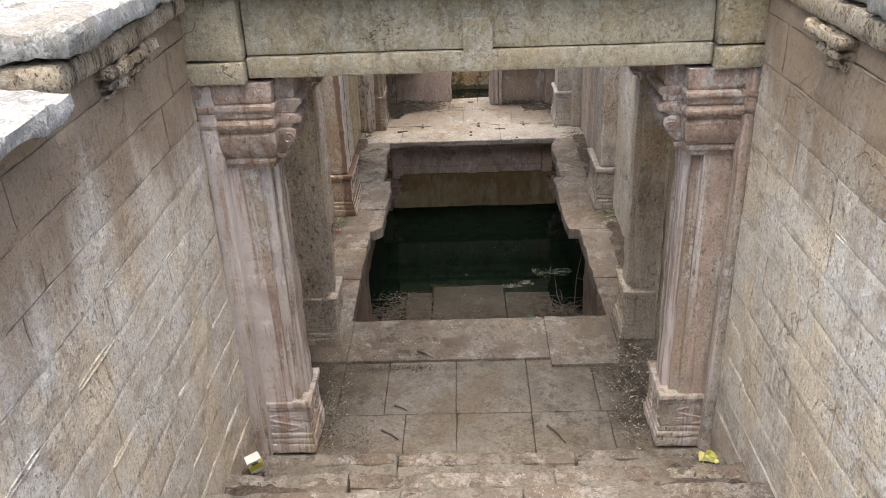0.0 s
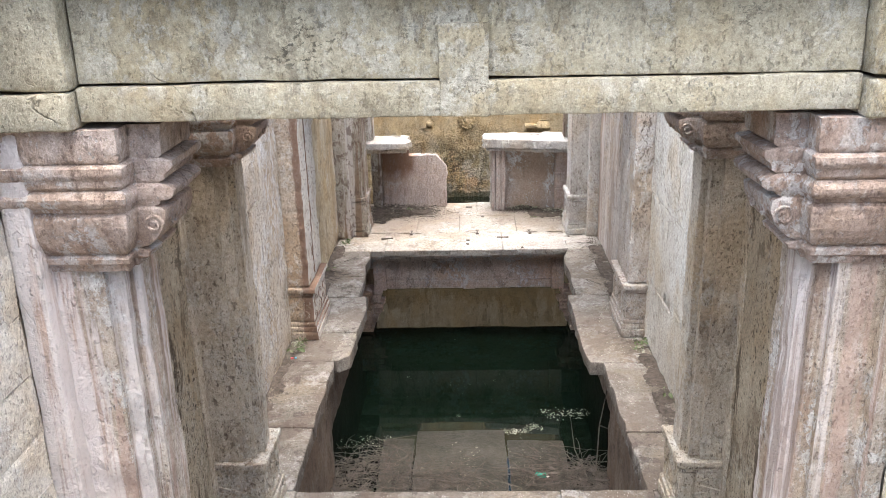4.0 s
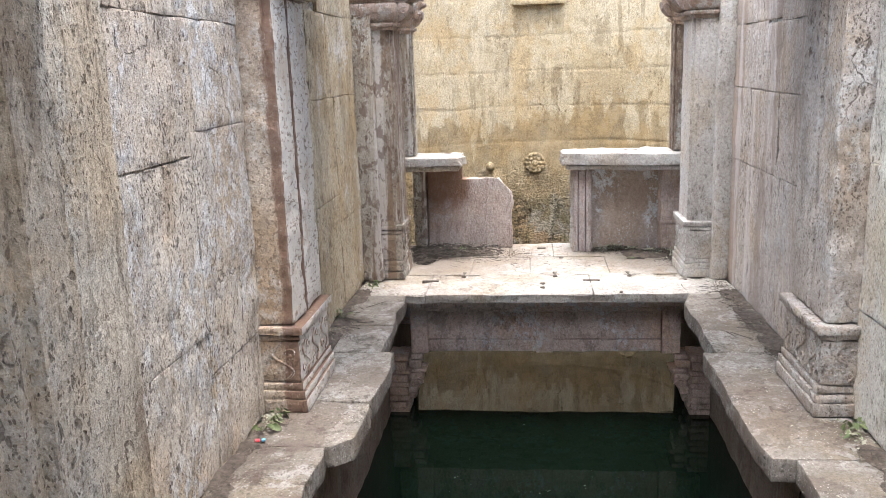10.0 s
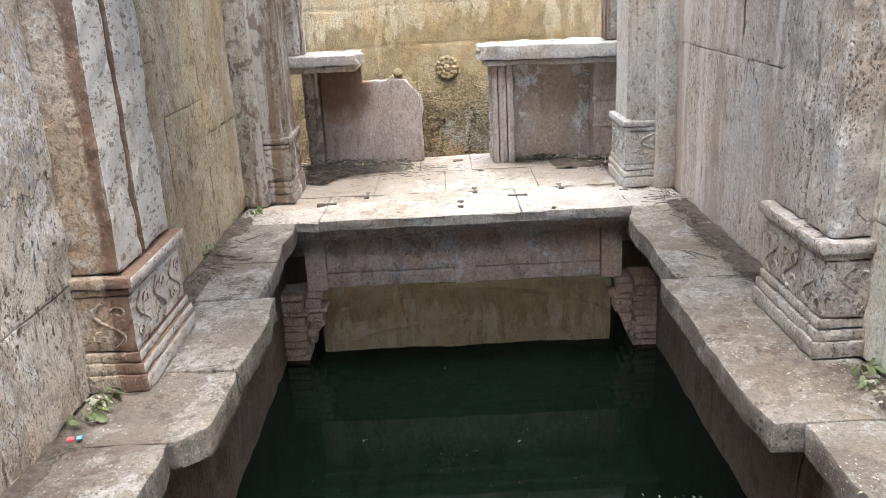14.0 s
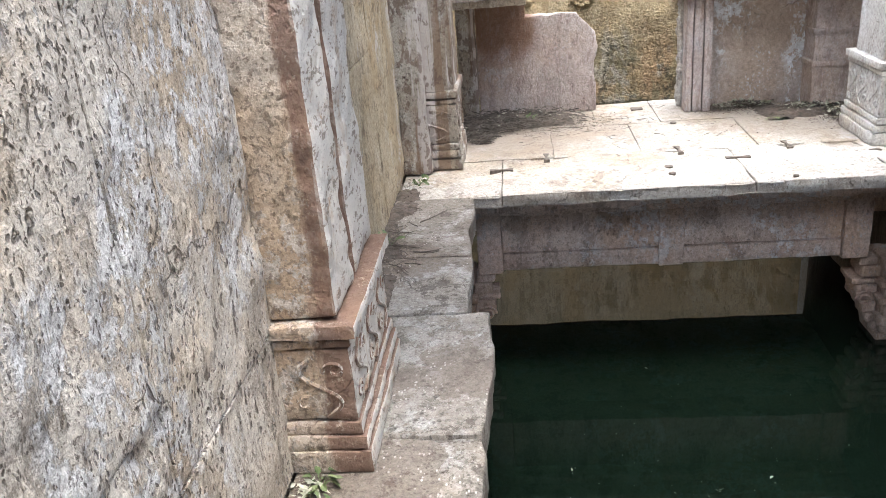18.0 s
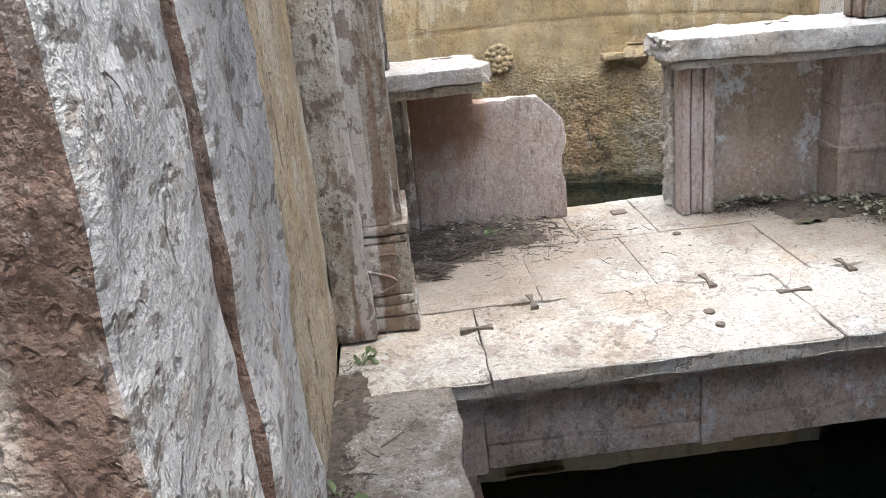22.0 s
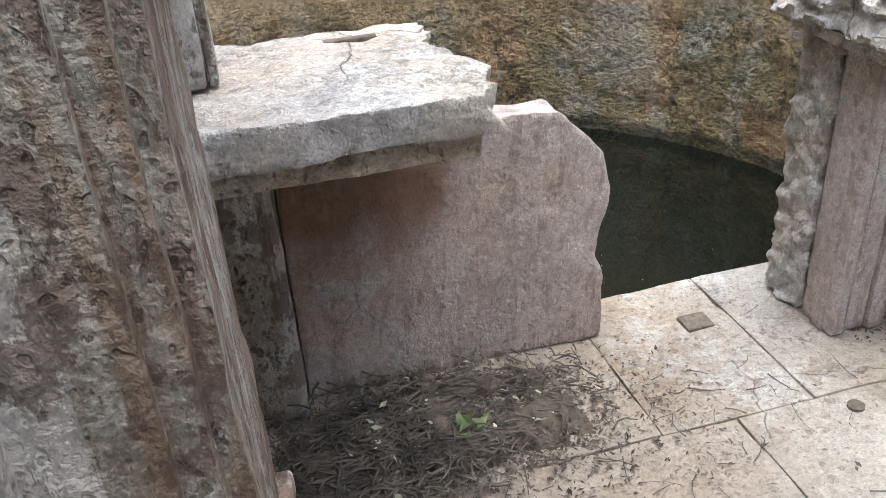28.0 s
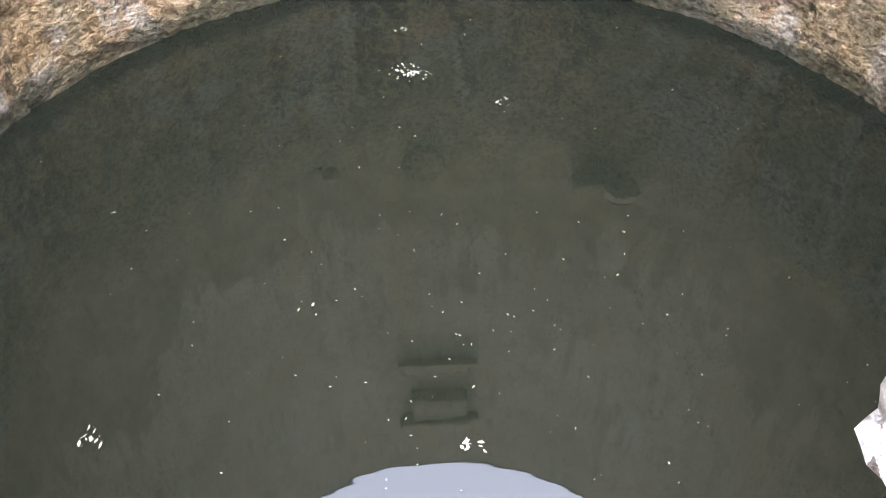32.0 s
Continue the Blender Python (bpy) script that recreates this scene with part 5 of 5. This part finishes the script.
# ---- litter ----
def leaves(name, label, spots, n, size, mat, lift=0.03, seed=0, z0=0.004, category="leaf litter"):
    """Loose dead leaves: bent blades lying at all angles over the spots (x, y, rx, ry, z)."""
    r = random.Random(seed)
    vs, fs = [], []
    for _ in range(n):
        cx, cy, rx, ry, cz = r.choice(spots)
        while True:
            u, v = r.gauss(0, 0.45), r.gauss(0, 0.45)
            if abs(u) < 1 and abs(v) < 1:
                break
        L = size * r.uniform(0.5, 1.3)
        W = L * r.uniform(0.25, 0.5)
        m = Matrix.Translation((cx + u * rx, cy + v * ry, cz + z0 + L * 0.18 + r.random() * lift * max(0, 1 - abs(u) - abs(v) * 0.5))) @ Euler((r.gauss(0, 0.35), r.gauss(0, 0.35), r.uniform(0, 6.3))).to_matrix().to_4x4()
        b = len(vs)
        c = r.uniform(-0.25, 0.3) * W
        for q in ((-L / 2, 0, c), (-L * 0.1, -W / 2, 0), (L / 2, 0, c), (-L * 0.1, W / 2, 0), (0.0, 0, -c * 0.6)):
            vs.append(tuple(m @ Vector(q)))
        fs += [(b, b + 1, b + 4), (b + 1, b + 2, b + 4), (b + 2, b + 3, b + 4), (b + 3, b, b + 4)]
    return tagged(part(name, (np.array(vs), fs), mat, None, "", False), label, category, "", "stuff")


def twigs(name, label, spots, n, length, rad, mat, lift=0.03, seed=0, category="twigs"):
    r = random.Random(seed)
    pieces = []
    for _ in range(n):
        cx, cy, rx, ry, cz = r.choice(spots)
        x, y = cx + max(-1, min(1, r.gauss(0, 0.45))) * rx, cy + max(-1, min(1, r.gauss(0, 0.45))) * ry
        L, a = length * r.uniform(0.35, 1.4), r.uniform(0, 6.3)
        z = cz + rad + r.random() * lift
        bend, rise = r.gauss(0, 0.35), r.gauss(0, 0.12)
        pts = []
        for t in (0, 0.33, 0.66, 1):
            aa = a + bend * t
            pts.append((x + math.cos(aa) * L * (t - 0.5), y + math.sin(aa) * L * (t - 0.5), max(cz + rad, z + rise * L * (t - 0.5) + 0.1 * L * t * (1 - t))))
        pieces.append(tube(pts, rad * r.uniform(0.6, 1.3), 4, 0.5))
    return tagged(part(name, merge(*pieces), mat), label, category, "", "stuff")


heapL = [(-0.74, 11.50, 0.42, 0.24, 0.012), (-0.88, 11.42, 0.22, 0.22, 0.012), (-0.98, 11.25, 0.10, 0.25, 0.0)]
leaves("soil_crumbs", "dark soil crumbs drifted against the broken parapet", heapL + [(-0.55, 11.42, 0.5, 0.28, 0.0)], 9000, 0.015, SOIL, 0.012, 61, -0.002, "soil")
twigs("twig_heap", "heap of dry twigs and stems against the broken parapet", heapL, 2600, 0.06, 0.0028, TWIG, 0.04, 1)
leaves("leaf_litter", "dry leaf litter against the broken parapet", heapL, 3200, 0.020, LITTER, 0.03, 2)
leaves("pale_leaf_litter", "pale dry leaves scattered on the twig heap", heapL, 170, 0.024, PALE_LEAF, 0.05, 3)
leaves("weed_sprig", "small yellow-green leaves on the twig heap", [(-0.66, 11.42, 0.06, 0.05, 0.03), (-0.96, 11.22, 0.04, 0.04, 0.0)], 16, 0.045, GREEN, 0.04, 4, 0.004, "plant")
side_dirt = [(-1.0, 4.75, 0.22, 0.6, -0.02), (-0.85, 4.3, 0.35, 0.3, -0.02), (1.05, 4.6, 0.2, 0.55, -0.02), (1.0, 5.05, 0.25, 0.12, -0.02), (-0.5, 5.12, 0.6, 0.06, -0.02), (-0.4, 4.1, 0.5, 0.12, -0.02)]
leaves("soil_crumbs", "dark soil crumbs swept to the sides of the landing", side_dirt + [(1.12, 4.75, 0.22, 0.5, -0.02)] * 3, 9000, 0.017, SOIL, 0.012, 71, -0.004, "soil")
leaves("leaf_litter", "small dead leaves on the landing edges", [(-0.98, 4.6, 0.2, 0.6, -0.02), (1.08, 4.6, 0.2, 0.6, -0.02), (1.12, 4.7, 0.2, 0.5, -0.02), (1.15, 5.2, 0.2, 0.3, 0.0)], 1300, 0.026, LITTER, 0.01, 72)
leaves("pale_leaf_litter", "small pale dead leaves on the landing edges", [(-1.0, 4.6, 0.15, 0.6, -0.02), (1.08, 4.7, 0.2, 0.6, -0.02), (1.12, 4.7, 0.18, 0.5, -0.02)], 420, 0.022, PALE_LEAF, 0.01, 73)
heapR = [(1.12, 11.38, 0.26, 0.12, 0.005), (1.25, 11.22, 0.14, 0.14, 0.0), (0.72, 11.53, 0.22, 0.06, 0.01)]
leaves("soil_crumbs", "dark soil crumbs drifted against the panelled parapet", [(1.0, 11.46, 0.42, 0.16, 0.0), (0.7, 11.5, 0.3, 0.12, 0.0), (1.2, 11.15, 0.2, 0.3, 0.0)], 3000, 0.015, SOIL, 0.01, 62, -0.002, "soil")
leaves("leaf_litter", "grey-white dry leaves heaped in the parapet corner", heapR, 330, 0.042, PALE_LEAF, 0.05, 5)
leaves("leaf_litter", "dark dry leaves heaped in the parapet corner", heapR, 900, 0.030, LITTER, 0.035, 6)
leaves("weed_sprig", "small green leaves on the platform", [(0.83, 11.18, 0.10, 0.05, 0.0)], 14, 0.035, GREEN, 0.01, 7, 0.004, "plant")
edgeR = [(1.36, y, 0.08, 0.3, 0.0) for y in (6.3, 6.8, 7.4, 8.8, 9.3, 9.8, 10.2)]
leaves("leaf_litter", "thin dead leaf litter along the wall foot", edgeR, 900, 0.022, LITTER, 0.01, 8)
twigs("dry_grass", "dry grass stems lying along the wall foot", [(1.33, 10.0, 0.14, 0.35, 0.0), (1.36, 9.3, 0.09, 0.4, 0.0), (1.38, 8.7, 0.06, 0.2, 0.0)], 130, 0.14, 0.0016, TWIG, 0.02, 9)
twigs("dry_grass", "single curled dry stem on the ledge", [(1.20, 9.05, 0.02, 0.02, 0.0)], 2, 0.2, 0.003, TWIG, 0.0, 10)
leaves("leaf_litter", "pale green-grey fallen leaves heaped by the carved pedestal", [(1.39, 7.62, 0.07, 0.14, 0.0), (-1.32, 7.72, 0.06, 0.12, 0.0)], 70, 0.034, PALE_LEAF, 0.02, 83)
leaves("leaf_litter", "fallen green leaves heaped by the carved pedestal", [(1.38, 7.64, 0.07, 0.14, 0.0), (-1.31, 7.70, 0.07, 0.13, 0.0)], 22, 0.036, GREEN, 0.02, 84)
leaves("pale_leaf_litter", "small white leaf scraps scattered on the ledge", [(1.22, y, 0.22, 0.45, 0.0) for y in (6.3, 7.0, 7.7, 8.3)], 150, 0.016, PALE_LEAF, 0.0, 85)
edgeL = [(-1.33, y, 0.06, 0.3, 0.0) for y in (6.3, 6.9, 7.5, 9.0, 9.5, 10.1)]
leaves("leaf_litter", "thin dead leaf litter along the wall foot", edgeL, 800, 0.020, LITTER, 0.008, 11)
twigs("twig_scatter", "dark dry twigs on the ledge beside the wall", [(-1.26, 9.4, 0.10, 0.5, 0.0)], 26, 0.13, 0.003, TWIG, 0.004, 12)
floorS = [(-1.15, 4.9, 0.16, 0.5, -0.01), (1.15, 4.9, 0.24, 0.5, -0.01), (1.2, 5.25, 0.16, 0.2, 0.0)]
leaves("soil_crumbs", "dark soil crumbs in the landing corners", [(-1.2, 4.9, 0.22, 0.6, -0.02), (1.2, 4.9, 0.3, 0.6, -0.02)], 4500, 0.017, SOIL, 0.008, 63, -0.001, "soil")
leaves("soil_crumbs", "dark soil crumbs along the foot of the ledge wall", [(-1.34, y, 0.10, 0.3, 0.0) for y in (8.9, 9.3, 9.8)] + [(1.40, y, 0.10, 0.3, 0.0) for y in (8.9, 9.3, 9.8, 6.6)], 3200, 0.012, SOIL, 0.004, 64, -0.001, "soil")
leaves("leaf_litter", "dead leaves drifted in the landing corners", floorS, 1500, 0.024, LITTER, 0.02, 13, 0.006)
leaves("pale_leaf_litter", "pale dry leaves in the landing corner", floorS[1:], 130, 0.032, PALE_LEAF, 0.02, 14, 0.006)
leaves("leaf_litter", "few dead leaves scattered on the platform", [(0.1, 11.0, 1.1, 0.8, 0.0)], 70, 0.020, LITTER, 0.0, 15)
twigs("twig_scatter", "short dry stems scattered on the platform", [(0.0, 11.2, 1.0, 0.6, 0.0), (-0.5, 11.2, 0.4, 0.3, 0.0)], 90, 0.07, 0.0016, TWIG, 0.002, 16)
for i in range(1, 6):
    yy = Y_STEP - 0.345 * (i - 1) - 0.17
    leaves("leaf_litter", "dead leaves caught on a stone step", [(-1.2, yy, 0.2, 0.13, 0.18 * i), (1.25, yy, 0.22, 0.13, 0.18 * i), (0, yy - 0.08, 1.3, 0.08, 0.18 * i)], 110, 0.030, LITTER, 0.01, 20 + i, 0.008)
for k, (x0, y0, x1, y1, z) in enumerate(((0.48, 4.42, 0.58, 4.24, -0.015), (-0.55, 4.66, -0.46, 4.60, -0.015), (-0.42, 5.30, -0.30, 5.20, 0.005), (-0.62, 4.4, -0.5, 4.3, -0.015))):
    tagged(part("stick", tube([(x0, y0, z + 0.01), ((x0 + x1) / 2 + 0.01, (y0 + y1) / 2, z + 0.012), (x1, y1, z + 0.01)], 0.008, 6, 0.5), TWIG), "short dark stick lying on the landing", "stick", "sticks on the landing")


def weed(x, y, z, n, size, seed):
    r = random.Random(seed)
    ob = thing("weed", (x, y, z), "small green weed rooted at the wall foot", "plant", "weeds at the wall foot")
    for k in range(n):
        a, L = r.uniform(0, 6.3), size * r.uniform(0.6, 1.2)
        tip = (x + math.cos(a) * L, y + math.sin(a) * L, z + L * r.uniform(0.3, 0.9))
        part("stem", tube([(x, y, z - 0.005), ((x + tip[0]) / 2, (y + tip[1]) / 2, z + L * 0.5), tip], 0.0016, 4, 0.6), GREEN, ob)
        w = L * 0.42
        m = Matrix.Translation(tip) @ Euler((r.gauss(0, 0.5), r.gauss(0, 0.5), a)).to_matrix().to_4x4()
        pts = [(-w, 0, 0), (-w * 0.3, -w * 0.55, 0.004), (w * 0.5, -w * 0.5, 0.0), (w, 0, -0.006), (w * 0.5, w * 0.5, 0.0), (-w * 0.3, w * 0.55, 0.004), (0, 0, -0.004)]
        part("leaf", (np.array([tuple(m @ Vector(q)) for q in pts]), [(i, (i + 1) % 6, 6) for i in range(6)]), GREEN, ob)


weed(-1.30, 7.76, 0.0, 12, 0.04, 1)
weed(-1.33, 7.62, 0.0, 7, 0.06, 2)
weed(-1.29, 10.27, 0.0, 15, 0.042, 3)
weed(-1.34, 9.42, 0.0, 5, 0.06, 4)
weed(1.40, 7.70, 0.0, 10, 0.07, 5)
weed(1.42, 6.86, 0.0, 6, 0.05, 6)
weed(1.40, 8.62, 0.0, 6, 0.05, 7)

# ---- rubbish ----
def tilt(data, m):
    v, f = data
    return np.array([tuple(m @ Vector(q)) for q in v]), f


m = pose(-1.30, 3.80, 0.255, 20, -12, 28)
carton = thing("snack_carton", (-1.30, 3.80, 0.18), "crushed white and yellow paper carton on a stone step", "carton")
part("box", tilt(block(-0.045, 0.045, -0.03, 0.03, -0.07, 0.07, 0.03, 0.004, 0.004), m), CARD, carton)
part("printed_band", tilt(block(-0.0465, 0.0465, -0.0315, 0.0315, -0.035, 0.03, 0.03, 0.004, 0.004), m), CARD_Y, carton, "yellow printed band")
part("print_mark", tilt(block(-0.02, 0.02, -0.033, -0.028, 0.035, 0.055, 0.03, 0.001, 0), m), GREEN, carton, "green printed mark")


def crumple(x, y, z, sx, sy, h, seed, mat, name, label, cat):
    n = 9
    r = random.Random(seed)
    vs = [(x + sx * (i / (n - 1) - 0.5) + r.gauss(0, 0.006), y + sy * (j / (n - 1) - 0.5) + r.gauss(0, 0.006), z + 0.004 + h * r.random() * (1 if 0 < i < n - 1 and 0 < j < n - 1 else 0.4)) for i in range(n) for j in range(n)]
    vs += [(a, b, c - 0.002) for a, b, c in vs]
    fs = []
    for i in range(n - 1):
        for j in range(n - 1):
            q = (i * n + j, (i + 1) * n + j, (i + 1) * n + j + 1, i * n + j + 1)
            fs += [q, tuple(k + n * n for k in q[::-1])]
    return tagged(part(name, (np.array(vs), fs), mat, None, "", False), label, cat)


crumple(1.36, 3.84, 0.185, 0.10, 0.08, 0.05, 2, PLASTIC_Y, "wrapper", "crumpled yellow-green plastic wrapper on a stone step", "wrapper")
wr = thing("sweet_wrapper", (-1.31, 7.48, 0.0), "small red and blue foil wrapper on the ledge", "wrapper")
part("red_half", tilt(block(-0.025, 0.004, -0.014, 0.014, 0, 0.016, 0.01, 0.004, 0.003), pose(-1.305, 7.48, 0.004, 0, 0, 15)), RED, wr)
part("blue_half", tilt(block(0.004, 0.028, -0.014, 0.014, 0, 0.015, 0.01, 0.004, 0.003), pose(-1.305, 7.48, 0.004, 0, 0, 15)), BLUE, wr)

# ---- flooded steps, brushwood and scum at the near end of the tank ----
for k, (x0, x1, y0, y1, z) in enumerate(((-0.42, 0.36, 6.2, 8.14, -1.026), (-0.70, -0.425, 6.2, 8.02, -1.029), (0.365, 0.86, 6.2, 7.98, -1.031), (-1.05, -0.705, 5.8, 7.3, -1.028), (0.865, 1.12, 5.8, 7.3, -1.03))):
    tagged(part("sunken_slab", block(x0, x1, y0, y1, -1.5, z, 0.05, 0.02, 0.007, 5, 300 + k), WET), "wet grey-brown stone slab awash at the water line", "stone slab", "slabs awash in the tank")
brush = [(-0.75, 7.45, 0.4, 0.42, -1.03), (-0.2, 7.25, 0.5, 0.3, -1.02), (0.7, 7.35, 0.4, 0.4, -1.03), (1.0, 7.3, 0.2, 0.3, -1.03), (-1.0, 7.2, 0.25, 0.4, -1.03)]
twigs("brushwood", "tangle of bare grey twigs floating in the tank", brush, 900, 0.34, 0.0032, TWIG, 0.10, 41)
leaves("scum_leaves", "dead leaves floating among the brushwood", brush, 1500, 0.030, LITTER, 0.02, 42, 0.004)
leaves("scum_leaves", "pale rotten leaves floating at the brushwood edge", [(-0.8, 7.95, 0.3, 0.15, -1.038), (0.2, 7.7, 0.5, 0.3, -1.03), (0.45, 8.12, 0.15, 0.06, -1.038)], 330, 0.020, PALE_LEAF, 0.0, 43, -0.002)
leaves("floating_leaves", "raft of pale rotten leaves floating on the water", [(0.80, 8.42, 0.16, 0.13, -1.04), (1.03, 8.42, 0.14, 0.10, -1.04), (0.62, 8.2, 0.10, 0.08, -1.04)], 260, 0.028, PALE_LEAF, 0.0, 44, -0.004)
for k, pts in enumerate((((1.02, 7.25, -1.0), (1.06, 7.4, -0.55), (1.14, 7.55, -0.28), (1.20, 7.6, -0.12)), ((1.0, 7.2, -1.0), (0.86, 7.3, -0.7), (0.83, 7.4, -0.45)), ((1.06, 7.4, -0.55), (1.15, 7.42, -0.6), (1.2, 7.4, -0.72)))):
    tagged(part("bare_branch", tube(pts, 0.006, 6, 0.4), TWIG), "thin bare branch rising from the brushwood", "branch", "bare branches in the tank")
bottle = thing("plastic_bottle", (0.62, 7.40, -1.03), "crushed green plastic bottle lying in the brushwood", "bottle")
part("bottle_body", tilt(drum(0, 0, -0.05, 0.04, 0.022, "z", 16, ((0, 0.7), (0.05, 1), (0.5, 0.9), (0.9, 1), (1, 0.5))), pose(0.62, 7.40, -1.0, 90, 0, 75)), BOTTLE, bottle)
part("bottle_neck", tilt(drum(0, 0, 0.039, 0.06, 0.009, "z", 12, ((0, 1.2), (1, 1))), pose(0.62, 7.40, -1.0, 90, 0, 75)), CARD, bottle)

# flecks on the water
r_ = random.Random(77)
spots = []
for x, y, q in ((0.29, 9.06, 3), (0.05, 9.0, 2), (-0.55, 9.16, 2), (-0.05, 8.41, 4), (-0.125, 10.05, 1), (-0.05, 15.03, 14), (0.0, 15.0, 8), (0.39, 14.75, 4), (-0.09, 15.44, 4), (-0.45, 13.49, 3), (-1.13, 12.99, 4), (0.10, 12.89, 3), (-1.29, 14.06, 2)):
    spots += [(x, y, 0.03 + 0.006 * q, 0.03 + 0.004 * q, WATER_Z)] * q
leaves("floating_flecks", "pale leaf scraps floating on the dark water", spots, 120, 0.026, PALE_LEAF, 0.0, 45, -0.003)
leaves("floating_specks", "tiny pale specks floating on the well water", [(0.1, 14.0, 1.9, 1.8, WATER_Z), (0.1, 13.2, 1.2, 1.0, WATER_Z)], 170, 0.011, PALE_LEAF, 0.0, 46, 0.0)
leaves("floating_specks", "tiny pale specks floating on the tank water", [(0.05, 9.0, 0.9, 0.9, WATER_Z)], 60, 0.010, PALE_LEAF, 0.0, 47, 0.0)

# ---- wall blocks ----
def ashlar(wall, x, side, y0, y1, z0, z1, mat, seed, hs=(0.40, 0.62), ls=(0.55, 1.15)):
    r = random.Random(seed)
    z = z0
    while z < z1 - 0.05:
        h = min(r.uniform(*hs), z1 - z)
        if z1 - z - h < 0.18:
            h = z1 - z
        y = y0
        while y < y1 - 0.02:
            w = min(r.uniform(*ls), y1 - y)
            if y1 - y - w < 0.25:
                w = y1 - y
            d = r.uniform(-0.001, 0.0015)
            a, b = (x - 0.05, x + d) if side > 0 else (x + d, x + 0.05)
            part("stone_block", block(a, b, y + 0.0004, y + w - 0.0004, z + 0.0004, z + h - 0.0004, 0.05, 0.002, 0.008, 5, seed), mat, wall)
            y += w
        z += h


def laid(wall, x, side, mat, rects, seed):
    for k, (y0, y1, z0, z1) in enumerate(rects):
        d = rnd.uniform(-0.003, 0.003)
        a, b = (x - 0.05, x + d) if side > 0 else (x + d, x + 0.05)
        part("stone_block", block(a, b, y0 + 0.0008, y1 - 0.0008, z0 + 0.0008, z1 - 0.0008, 0.024, 0.004, 0.0065, 8, seed + k), mat, wall)


for wl_, x, s, m in ((wall_l, XL, 1, WALL), (wall_r, XR, -1, WALL_R)):
    ashlar(wl_, x, s, -1.2, 4.12, -0.066, 2.677 if s > 0 else 2.70, WALL_S, 3 + s, (0.211, 0.211), (0.4, 0.95))
    for k in range(7):
        a, b = (x - 0.3, x + 0.002) if s > 0 else (x - 0.002, x + 0.3)
        part("stone_block", block(a, b, -1.2 + 0.76 * k, -0.442 + 0.76 * k, (2.679 if s > 0 else 2.702), (2.80 if s < 0 or k > 4 else 2.762), 0.04, 0.005, 0.006, 6, 70 + k), WALL_S, wl_)
    ashlar(wl_, x, s, 11.05, 12.3, 0.0, 2.68, m, 33 + s)
laid(wall_l, XL, 1, WALL, [(6.36, 7.21, 0, 0.62), (7.21, 7.87, 0, 0.43), (7.21, 7.87, 0.43, 1.455), (6.36, 7.21, 0.62, 1.36), (6.36, 7.27, 1.36, 1.9), (7.27, 7.87, 1.455, 1.9), (6.36, 6.95, 1.9, 2.68), (6.95, 7.87, 1.9, 2.68)], 200)
laid(wall_r, XR, -1, WALL_R, [(6.2, 7.08, 0, 0.6), (7.08, 7.87, 0, 0.52), (6.2, 7.3, 0.6, 1.2), (7.3, 7.87, 0.52, 1.2), (6.2, 7.05, 1.2, 1.92), (7.05, 7.87, 1.2, 1.88), (6.2, 7.36, 1.92, 2.68), (7.36, 7.87, 1.88, 2.68)], 210)
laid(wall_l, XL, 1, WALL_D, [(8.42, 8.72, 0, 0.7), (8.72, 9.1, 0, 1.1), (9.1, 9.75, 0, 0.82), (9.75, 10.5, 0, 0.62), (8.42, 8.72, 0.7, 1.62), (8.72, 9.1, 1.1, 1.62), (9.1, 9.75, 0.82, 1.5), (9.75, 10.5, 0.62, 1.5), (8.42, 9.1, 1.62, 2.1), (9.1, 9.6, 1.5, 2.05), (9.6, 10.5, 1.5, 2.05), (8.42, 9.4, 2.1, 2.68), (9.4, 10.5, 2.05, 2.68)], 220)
laid(wall_r, XR, -1, WALL_RR, [(8.40, 9.2, 0, 0.95), (9.2, 9.85, 0, 0.95), (9.85, 10.5, 0, 0.95), (8.40, 9.28, 0.95, 1.46), (9.28, 9.93, 0.95, 1.46), (9.93, 10.5, 0.95, 1.47), (8.40, 9.6, 1.46, 1.88), (9.6, 10.5, 1.47, 1.9), (8.40, 9.3, 1.88, 2.68), (9.3, 10.5, 1.9, 2.68)], 240)
